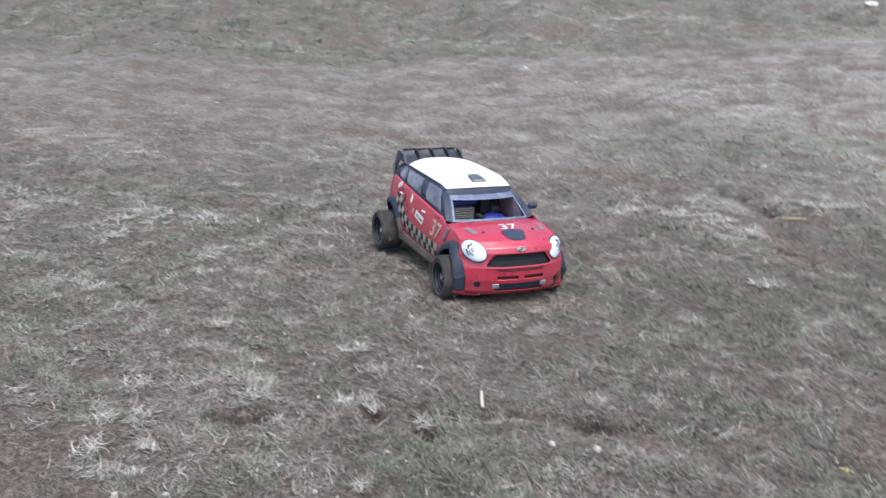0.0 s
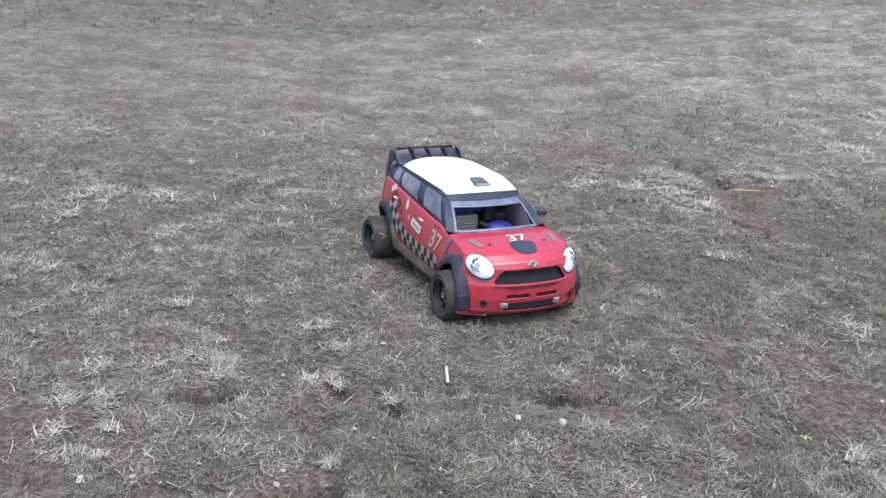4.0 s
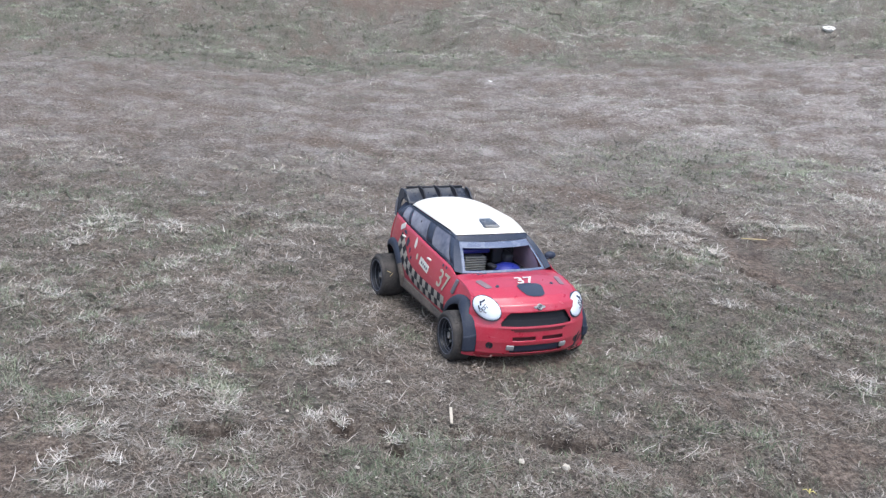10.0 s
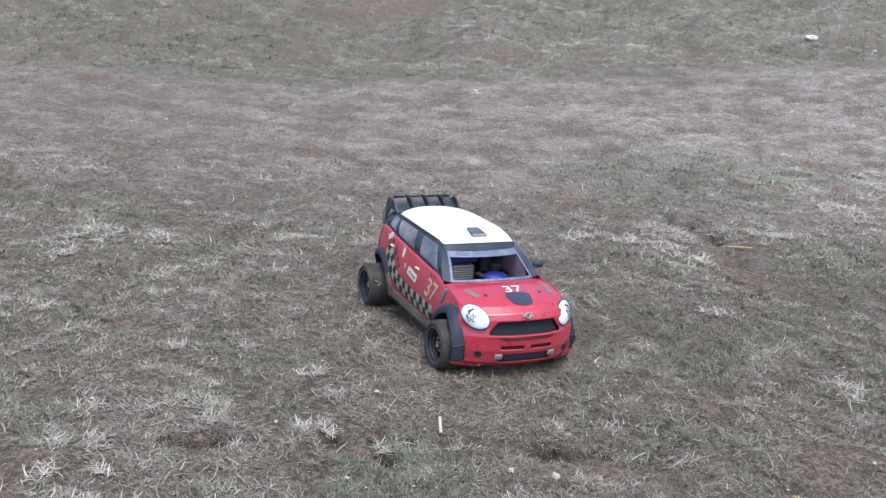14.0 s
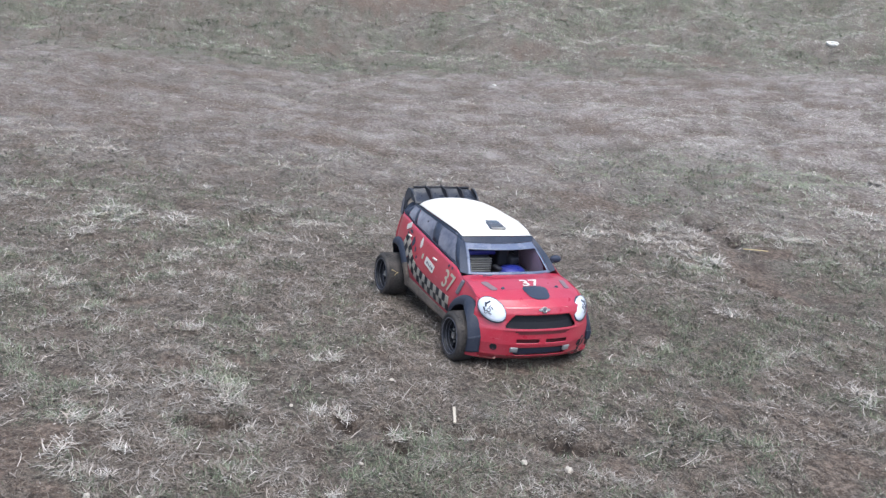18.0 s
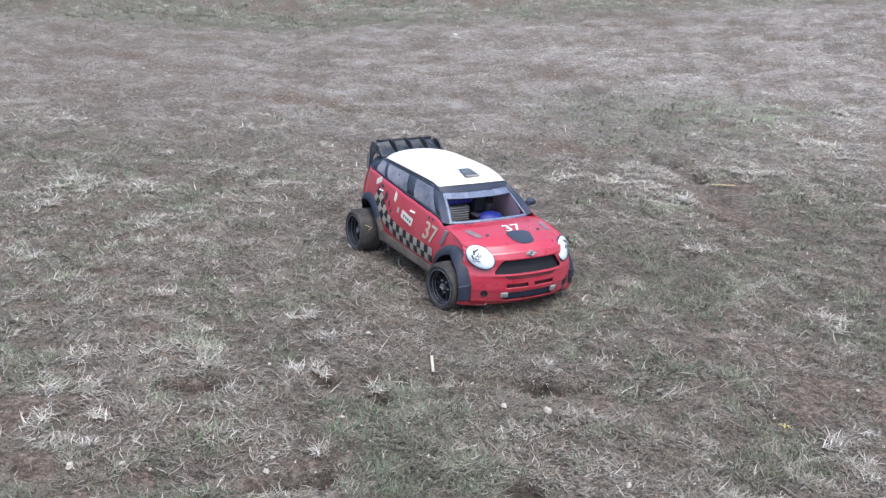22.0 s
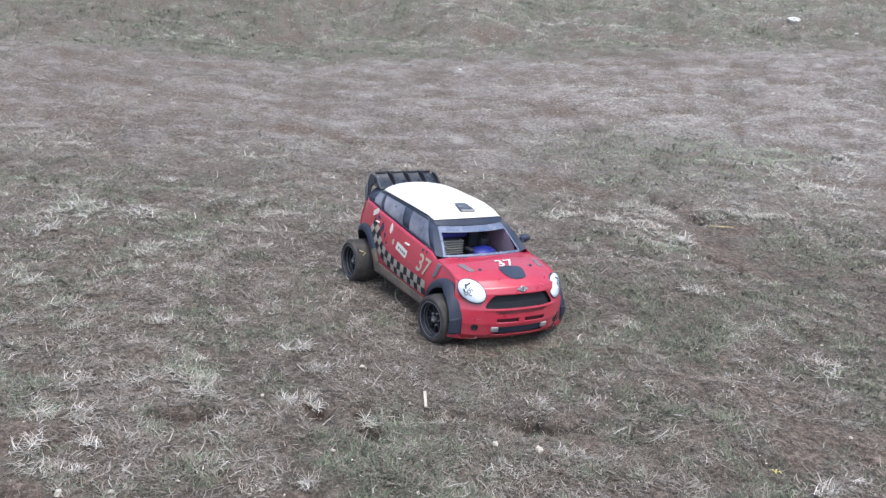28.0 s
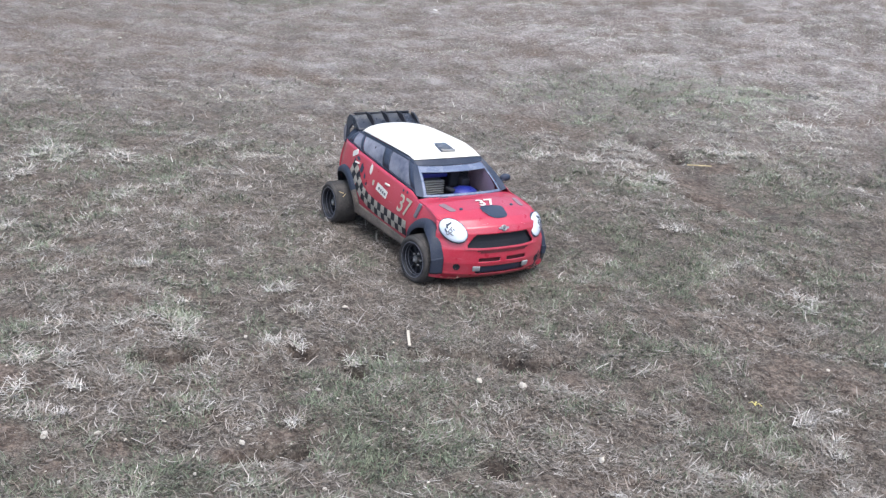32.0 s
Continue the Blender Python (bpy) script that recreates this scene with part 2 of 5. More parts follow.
SOIL, BLADES = soil_material(), blade_material()
PALE_STONE = dusty("pale_stone", (0.55, 0.52, 0.47), (0.30, 0.25, 0.21), 0.5, 0.85, scale=60)
WOODY = dusty("weathered_wood", (0.56, 0.52, 0.45), (0.36, 0.32, 0.27), 0.4, 0.8, scale=50)
PAPER = dusty("white_litter", (0.82, 0.82, 0.80), (0.6, 0.58, 0.55), 0.2, 0.6, scale=30)
YELLOW = dusty("yellow_scrap", (0.55, 0.50, 0.18), (0.35, 0.30, 0.15), 0.3, 0.6, scale=60)
STRAW = dusty("straw_stalk", (0.56, 0.46, 0.25), (0.35, 0.28, 0.18), 0.3, 0.7, scale=60)


# ---- mesh helpers ----
def mesh_of(verts, faces, smooth=True, name="mesh"):
    me = bpy.data.meshes.new(name)
    me.from_pydata([tuple(v) for v in verts], [], faces)
    me.update()
    if smooth:
        me.shade_smooth()
    return me


def part(name, me, material, parent, label="", at=None):
    ob = new(name, me)
    if material is not None and not me.materials:
        me.materials.append(material)
    ob.parent = parent
    if at is not None:
        ob.matrix_basis = at
    return tagged(ob, label)


def grid(fn, nu, nv, skip=None):
    """A sheet fn(i / nu, j / nv) without the cells for which skip(u, v) holds."""
    verts = [fn(i / nu, j / nv) for i in range(nu + 1) for j in range(nv + 1)]
    faces = []
    for i in range(nu):
        for j in range(nv):
            if skip and skip((i + 0.5) / nu, (j + 0.5) / nv):
                continue
            a = i * (nv + 1) + j
            faces.append((a, a + nv + 1, a + nv + 2, a + 1))
    return verts, faces


def merged(*pieces):
    verts, faces = [], []
    for v, f in pieces:
        k = len(verts)
        verts += [tuple(p) for p in v]
        faces += [tuple(i + k for i in face) for face in f]
    return verts, faces


def mirrored(piece):
    v, f = piece
    return [(x, -y, z) for x, y, z in v], [tuple(reversed(face)) for face in f]


def thick(ob, depth, offset=-1.0):
    mod = ob.modifiers.new("thickness", "SOLIDIFY")
    mod.thickness, mod.offset = depth, offset
    return ob


def box(sx, sy, sz, bevel=0.0, segments=2):
    bm = bmesh.new()
    bmesh.ops.create_cube(bm, size=1)
    for v in bm.verts:
        v.co = Vector((v.co.x * sx, v.co.y * sy, v.co.z * sz))
    if bevel:
        bmesh.ops.bevel(bm, geom=bm.edges[:], offset=bevel, segments=segments, affect="EDGES", profile=0.6)
    me = bpy.data.meshes.new("box")
    bm.to_mesh(me)
    bm.free()
    if bevel:
        me.shade_smooth()
    return me


def lathe(profile, steps=40):
    """Turns (along, radius) points about the y axis."""
    verts, faces, n = [], [], len(profile)
    for i in range(steps):
        a = 2 * math.pi * i / steps
        for y, r in profile:
            verts.append((r * math.cos(a), y, r * math.sin(a)))
    for i in range(steps):
        for j in range(n - 1):
            a, b = i * n + j, ((i + 1) % steps) * n + j
            faces.append((a, a + 1, b + 1, b))
    return verts, faces


def strip(points, widths, thickness=0.002):
    """A bent flat bar along points (in the x, z plane), with widths along y."""
    verts, faces = [], []
    for (x, z), w in zip(points, widths):
        verts += [(x, -w / 2, z), (x, w / 2, z), (x, w / 2, z - thickness), (x, -w / 2, z - thickness)]
    for i in range(len(points) - 1):
        a = 4 * i
        for j in range(4):
            faces.append((a + j, a + (j + 1) % 4, a + 4 + (j + 1) % 4, a + 4 + j))
    faces += [(3, 2, 1, 0), tuple(len(verts) - 4 + j for j in range(4))]
    return verts, faces


def ease(a, b, x):
    s = np.clip((x - a) / (b - a), 0, 1)
    return s * s * (3 - 2 * s)


# ---- the ground ----
EYE0 = np.array((2.75, -1.37))
AHEAD = np.array((math.cos(radians(155)), math.sin(radians(155))))
RIGHT = np.array((AHEAD[1], -AHEAD[0]))
LATTICE = np.random.RandomState(7).rand(4, 256, 256)


def field(x, y, scale, layer=0):
    """Smooth value noise from 0 to 1 with cells of the given size."""
    px, py = np.asarray(x, float) / scale + 57.3, np.asarray(y, float) / scale + 91.7
    ix, iy = np.floor(px).astype(int), np.floor(py).astype(int)
    fx, fy = px - ix, py - iy
    fx, fy = fx * fx * (3 - 2 * fx), fy * fy * (3 - 2 * fy)
    g = LATTICE[layer]
    a, b = g[ix % 256, iy % 256], g[(ix + 1) % 256, iy % 256]
    c, d = g[ix % 256, (iy + 1) % 256], g[(ix + 1) % 256, (iy + 1) % 256]
    return (a * (1 - fx) + b * fx) * (1 - fy) + (c * (1 - fx) + d * fx) * fy


def along(x, y):
    """Distance ahead of and to the side of the standing place."""
    dx, dy = np.asarray(x, float) - EYE0[0], np.asarray(y, float) - EYE0[1]
    return dx * AHEAD[0] + dy * AHEAD[1], dx * RIGHT[0] + dy * RIGHT[1]


def spot(x, y, px, py, size):
    x, y = np.asarray(x, float), np.asarray(y, float)
    near = (np.abs(x - px) < 2.6 * size) & (np.abs(y - py) < 2.6 * size)
    out = np.zeros(x.shape)
    out[near] = np.exp(-((x[near] - px) ** 2 + (y[near] - py) ** 2) / size**2)
    return out


# scuffed hollows: place and size
HOLLOWS = ((-1.23, 1.63, 0.1), (-0.99, 1.6, 0.09), (-0.8, 1.62, 0.09), (-0.6, 1.56, 0.09), (-0.47, 1.53, 0.09), (-0.23, 1.51, 0.09),
         (-0.07, 1.5, 0.08), (0.09, 1.48, 0.09), (0.571, -1.02, 0.019), (0.576, -0.985, 0.022), (0.581, -0.95, 0.024), (0.587, -0.915, 0.023), (0.594, -0.88, 0.02),
         (1.045, -0.93, 0.021), (1.045, -0.89, 0.025), (1.042, -0.85, 0.027), (1.04, -0.81, 0.024), (1.038, -0.77, 0.02), (0.655, -0.54, 0.018), (0.685, -0.46, 0.019), (0.72, -0.38, 0.022), (0.74, -0.32, 0.025), (0.76, -0.26, 0.028), (0.785, -0.2, 0.032), (0.81, -0.14, 0.026),
         (0.62, -0.63, 0.03), (0.75, -0.54, 0.03), (0.86, -0.16, 0.03), (0.86, -0.1, 0.03), (0.87, -0.03, 0.03), (1.23, -0.42, 0.05),
         (-1.09, 1.61, 0.034), (-1.03, 1.68, 0.03), (-0.83, 1.69, 0.03), (-0.28, 1.33, 0.04), (-0.13, 1.3, 0.04))


def bank_foot(v):
    return 9.3 + 0.25 * np.sin(v * 0.6) + 0.05 * v


def tussock(x, y):
    """Small uneven cushions of turf, 0 to 1 about 0.5."""
    return 0.42 * field(x, y, 0.27, 1) + 0.34 * field(x, y, 0.12, 2) + 0.24 * field(x, y, 0.06, 3)


def terrain(x, y):
    """Height of the ground: flat round the car, rising to one side and up a bank."""
    u, v = along(x, y)
    lift = 0.10 * np.clip(v + 1.0, 0, 7) * ease(3.6, 9.0, u)
    d = np.maximum(u - bank_foot(v), 0)
    raw = 0.30 * d * d / (d + 1.5)
    bank = 3.5 * (1 - np.exp(-raw / 3.5))
    calm = ease(0.35, 0.9, np.hypot(x, y))
    near = 1 - ease(14, 40, np.abs(u))
    bumps = (field(x, y, 0.9, 0) - 0.5) * 0.03 + (tussock(x, y) - 0.5) * (0.050 + 0.035 * ease(3.5, 6.0, u))
    rough = ((field(x, y, 0.75, 2) - 0.5) * 0.16 + (field(x, y, 0.42, 3) - 0.5) * 0.10) * ease(0.0, 1.5, d)
    for px, py, size in HOLLOWS:
        bumps = bumps - 0.050 * min(1.0, 0.045 / size) * spot(x, y, px, py, size)
    return lift + bank + (bumps * calm + rough) * near


# bare patches: place and size
BARE_NEAR = ((0.55, -1.3, 0.032), (0.98, -1.24, 0.064), (0.87, -1.31, 0.04), (1.03, -0.89, 0.051), (1.03, -0.93, 0.034),
         (0.59, -0.64, 0.031), (0.19, -0.82, 0.052), (0.22, -0.98, 0.053), (0.24, -1.23, 0.048), (0.83, -0.17, 0.048),
         (0.76, -0.26, 0.037), (1.04, 0.56, 0.065), (-0.42, 1.45, 0.081), (-0.67, 1.53, 0.065), (0.59, -0.95, 0.045),
         (0.71, -0.59, 0.03), (0.75, 0.57, 0.048), (0.98, -0.82, 0.04), (1.21, 0.59, 0.056), (0.95, -1.13, 0.044),
         (-0.27, 1.34, 0.112), (-0.49, 1.44, 0.081), (-0.62, 1.75, 0.075), (-2.91, 0.37, 0.164), (-2.65, 0.52, 0.109),
         (-0.46, -0.48, 0.057), (-1.46, 1.33, 0.084), (-1.24, 1.42, 0.093))
# the first three put the bumper's ground shadow into the soil; the rest are bare
BARE_AND_SHADE = ((0.4, -0.06, 0.05), (0.37, 0.08, 0.05), (0.33, 0.24, 0.05), (0.6, -1.48, 0.085), (0.71, -1.41, 0.09),
         (0.59, -1.33, 0.04), (0.77, -1.46, 0.09), (0.65, -1.34, 0.06), (0.97, -0.11, 0.05), (0.83, -1.32, 0.041), (0.44, -1.46, 0.034), (0.59, -1.38, 0.05),
         (-0.48, 1.48, 0.05), (-0.3, 1.44, 0.06), (-0.09, 1.38, 0.06), (-0.01, 1.38, 0.05))
BARE_FAR = ((-4.11, 0.02, 0.25), (-4.76, -0.35, 0.3), (-8.79, 2.71, 0.4), (-8.6, 3.5, 0.35), (-8.98, 2.08, 0.3),
         (-7.16, 1.69, 0.2), (-5.64, 5.09, 0.25), (-7.28, 0.93, 0.2), (-6.55, 3.42, 0.16), (-6.4, 3.72, 0.18),
         (-6.14, 4.03, 0.18), (-6.04, 4.42, 0.18), (-5.84, 4.82, 0.2), (-5.68, 5.19, 0.2), (-7.69, -0.35, 0.25),
         (-8.47, 2.48, 0.3), (-8.57, 3.08, 0.3), (-8.14, 3.32, 0.3), (-4.83, 2.7, 0.18), (-4.6, 3.05, 0.2), (-3.0, 2.2, 0.18))
BARE = BARE_NEAR + BARE_AND_SHADE + BARE_FAR
# mats of bleached grass, then green ones
DRY_NEAR = ((-0.2, -1.16, 0.073), (-0.18, -0.81, 0.077), (0.63, 0.15, 0.086), (1.03, -0.33, 0.057),
         (0.76, 0.96, 0.086), (1.36, 0.4, 0.065), (-0.59, 1.34, 0.145), (-0.76, 1.86, 0.157), (-1.28, -0.99, 0.119),
         (0.71, -0.05, 0.035), (0.52, -1.23, 0.058), (0.3, 1.26, 0.08), (1.46, 0.04, 0.058), (0.42, -0.54, 0.067),
         (0.49, -0.33, 0.06), (-1.19, -1.15, 0.105), (-0.8, 1.78, 0.156), (-0.9, 1.07, 0.149), (-0.56, 1.28, 0.118),
         (0.04, 0.96, 0.09), (-1.21, 2.67, 0.179), (-1.42, 3.2, 0.16), (-0.9, 2.56, 0.12), (-0.69, 2.5, 0.12), (-0.84, 1.77, 0.12), (-1.19, 2.97, 0.14), (-4.07, 2.8, 0.263), (-5.35, 1.59, 0.285))
DRY_MID = ((-0.8, 1.9, 0.12), (-0.73, 1.97, 0.12), (-0.87, 1.27, 0.115), (-0.82, 1.33, 0.12), (-0.79, 1.41, 0.115),
         (-0.57, 1.28, 0.12), (-0.39, 1.18, 0.115), (-0.49, 1.94, 0.115), (-0.74, 2.23, 0.13), (-1.86, 1.84, 0.13), (-1.4, 1.55, 0.13), (-1.19, 1.19, 0.12))
DRY_FAR = ((-2.87, 2.75, 0.5), (-2.32, 4.23, 0.7), (-3.24, 1.92, 0.6), (-2.96, 4.24, 0.6), (-2.36, 4.47, 0.6),
         (-3.33, 3.74, 0.5), (-3.65, 3.14, 0.4))
DRY = DRY_NEAR + DRY_MID + DRY_FAR
LUSH_NEAR = ((-0.08, -1.14, 0.057), (0.1, -1.11, 0.027), (0.11, -0.87, 0.047), (0.76, -0.9, 0.044), (0.84, -1, 0.038),
         (1.06, -0.92, 0.056), (1.1, -1.04, 0.038), (0.89, -0.71, 0.035), (0.83, -0.6, 0.034), (1.09, -0.65, 0.052),
         (1.22, -0.62, 0.055), (1.22, -0.5, 0.051), (1.2, -0.27, 0.054), (1.13, -0.05, 0.031), (1.35, -0.1, 0.059),
         (0.68, 0.76, 0.061), (0.38, 0.79, 0.051), (0.01, 1.63, 0.062), (1.27, 0.26, 0.044), (1.2, 0.49, 0.039))
LUSH_FAR = ((0.53, 0.29, 0.056), (0.44, 0.05, 0.055), (0.96, 0.9, 0.035), (-2.26, 2.14, 0.34), (-1.94, 2.44, 0.34),
         (-2.01, 1.64, 0.25), (-0.29, -1.14, 0.03), (-0.03, 1.57, 0.07), (-0.61, 0.98, 0.07), (-1.6, 2.45, 0.34),
         (-0.38, 1.79, 0.057), (-1.81, -1.16, 0.096), (-0.54, -0.9, 0.074), (-0.91, -1.04, 0.08), (0.42, -0.88, 0.07), (-1.77, 2.36, 0.3), (-1.39, 2.37, 0.24), (-1.54, 2.85, 0.3), (-1.38, 1.64, 0.22))
LUSH = LUSH_NEAR + LUSH_FAR


def cover(x, y):
    """Shares of red soil, green and pale dry grass at a place."""
    u, v = along(x, y)
    d = u - bank_foot(v)
    patch = 0.18 * field(x, y, 0.40, 1) + 0.40 * field(x, y, 0.13, 2) + 0.42 * field(x, y, 0.055, 3)
    worn = ease(3.8, 5.2, u) * (1 - ease(-0.5, 0.4, d))
    soil = np.clip((patch - 0.48) * 3.6, 0, 1) * 0.75
    side, on = x * RIGHT[0] + y * RIGHT[1], x * AHEAD[0] + y * AHEAD[1]
    bands = 0.35 * field(side, 2.2 * on, 0.8, 1) + 0.35 * field(side, 1.8 * on, 0.27, 2) + 0.30 * field(side, 1.5 * on, 0.11, 0)
    soil = soil + np.clip((bands - 0.52) * 3.4, 0, 0.65) * worn
    uneven = 1.05 * (0.45 + 0.8 * field(x, y, 0.08, 0))
    for px, py, size in BARE:
        soil = soil + uneven * (0.62 if size > 0.15 else 1.0) * spot(x, y, px, py, size)
    lush = 0.20 * field(x, y, 0.55, 3) + 0.42 * field(x, y, 0.17, 0) + 0.38 * field(x, y, 0.07, 1)
    green = np.clip((lush - 0.42) * 4.0, 0, 1) * (1 - 0.72 * worn) * 0.70
    uneven = 0.46 * (0.1 + 1.4 * field(x, y, 0.06, 2))
    for px, py, size in LUSH:
        green = green + uneven * (1.6 if size > 0.2 else 1.0) * spot(x, y, px, py, size)
    blend = 0.7 * ease(-0.2, 0.6, d) + 0.3 * ease(-1.5, 0.0, d)
    green = green + (0.52 - 0.16 * ease(-2.0, 1.0, v)) * blend * (0.05 + 0.9 * field(x, y, 0.9, 2) + 0.8 * field(x, y, 0.25, 3))
    pale = 0.18 * field(x, y, 0.33, 2) + 0.40 * field(x, y, 0.11, 3) + 0.42 * field(x, y, 0.045, 0)
    dry = np.clip((pale - 0.44) * 3.2, 0, 1) * 0.58
    uneven = 0.46 * (0.2 + 1.2 * field(x, y, 0.06, 2))
    for px, py, size in DRY:
        dry = dry + uneven * (0.75 if size > 0.3 else 1.9 if size > 0.11 else 1.05) * spot(x, y, px, py, size)
    soil = np.clip(soil, 0, 1)
    return soil, np.clip(green * (1 - soil), 0, 1), np.clip(dry, 0, 1)


def set_attr(me, name, values):
    a = me.attributes.new(name, "FLOAT", "POINT")
    a.data.foreach_set("value", np.ascontiguousarray(values, dtype=np.float32))


def build_ground():
    """One sheet round the standing place, fine ahead of it and coarse behind, out to the horizon."""
    rings = np.r_[np.linspace(0.1, 0.9, 9), 0.9 * 1.013 ** np.arange(1, 54), 1.785 * 1.007 ** np.arange(1, 86), 3.23 * 1.0145 ** np.arange(1, 116), 17.2 * 1.075 ** np.arange(0, 78)]
    ahead = math.radians(155)
    fan = np.radians(34)
    ang = np.r_[np.linspace(-fan, fan, 400), np.linspace(fan, 2 * np.pi - fan, 112)[1:-1]] + ahead
    steps = len(ang)
    x = np.r_[EYE0[0], EYE0[0] + (rings[:, None] * np.cos(ang)).ravel()]
    y = np.r_[EYE0[1], EYE0[1] + (rings[:, None] * np.sin(ang)).ravel()]
    z = terrain(x, y)
    i = np.arange(steps)
    j = (i + 1) % steps
    faces = [(0, 1 + k, 1 + (k + 1) % steps) for k in range(steps)]
    for r in range(len(rings) - 1):
        a = 1 + r * steps
        faces += np.stack([a + i, a + steps + i, a + steps + j, a + j], 1).tolist()
    me = mesh_of(np.stack([x, y, z], 1).tolist(), faces, True, "ground")
    soil, green, dry = cover(x, y)
    u, v = along(x, y)
    d = u - bank_foot(v)
    set_attr(me, "soil", soil)
    set_attr(me, "green", green * (0.5 + 0.4 * ease(-0.2, 0.6, d)))
    # low values mark the dips whose shade is painted
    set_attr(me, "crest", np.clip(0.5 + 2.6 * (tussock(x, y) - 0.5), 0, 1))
    # mask for the shade painted into the small hollows
    hollow_shade = sum(min(1.0, (0.045 / size) ** 1.6) * spot(x, y, px, py, size) for px, py, size in HOLLOWS)
    set_attr(me, "hollow_shade", np.clip((hollow_shade * (0.5 + 0.9 * field(x, y, 0.035, 1)) - 0.15) * 2.3, 0, 0.90))
    set_attr(me, "path", (0.78 + 0.22 * ease(-2.0, 0.5, v)) * ease(3.6, 6.0, u) * (1 - 0.6 * ease(-0.3, 0.6, d)))
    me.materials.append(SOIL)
    ob = new("ground", me)
    return tagged(ob, "dry trampled field of short winter grass and bare earth", "ground", kind="structure")


def blade_strips(joints, x, y, z, length, width, azimuth, lean, bend, tint, green, curl):
    """Curled, tapering blades with that many joints: their points, triangles, tints and greens."""
    n = len(x)
    at = np.stack([x, y, z], 1)
    rows = []
    for k in range(joints + 1):
        f = k / joints
        tilt, turn = lean + bend * (2 * f - 0.7), azimuth + curl * (2 * f - 0.7)
        if k < joints:
            side = np.stack([-np.sin(turn), np.cos(turn), 0 * turn], 1) * (width * (1 - 0.85 * f * f) / 2)[:, None]
            rows += [at - side, at + side]
        else:
            rows.append(at)
        step = np.stack([np.cos(turn) * np.sin(tilt), np.sin(turn) * np.sin(tilt), np.cos(tilt)], 1)
        at = at + step * (length / joints)[:, None]
        at[:, 2] = np.maximum(at[:, 2], z + 0.0005)
    size = 2 * joints + 1
    k = np.arange(n)[:, None] * size
    shape = [t for j in range(joints - 1) for t in ([2 * j, 2 * j + 1, 2 * j + 3], [2 * j, 2 * j + 3, 2 * j + 2])] + [[size - 3, size - 2, size - 1]]
    tris = np.concatenate([k + t for t in shape], 1).reshape(-1, 3)
    return np.stack(rows, 1).reshape(-1, 3), tris, np.repeat(tint, size), np.repeat(green, size)


def blades_mesh(name, *strips):
    """One mesh of many blades."""
    start = np.cumsum([0] + [len(s[0]) for s in strips])
    verts = np.concatenate([s[0] for s in strips])
    tris = np.concatenate([s[1] + k for s, k in zip(strips, start)])
    me = bpy.data.meshes.new(name)
    me.vertices.add(len(verts))
    me.vertices.foreach_set("co", verts.astype(np.float32).ravel())
    me.loops.add(tris.size)
    me.loops.foreach_set("vertex_index", tris.astype(np.int32).ravel())
    me.polygons.add(len(tris))
    me.polygons.foreach_set("loop_start", np.arange(0, tris.size, 3, dtype=np.int32))
    me.update(calc_edges=True)
    set_attr(me, "tint", np.concatenate([s[2] for s in strips]))
    set_attr(me, "green", np.concatenate([s[3] for s in strips]))
    me.materials.append(BLADES)
    return me


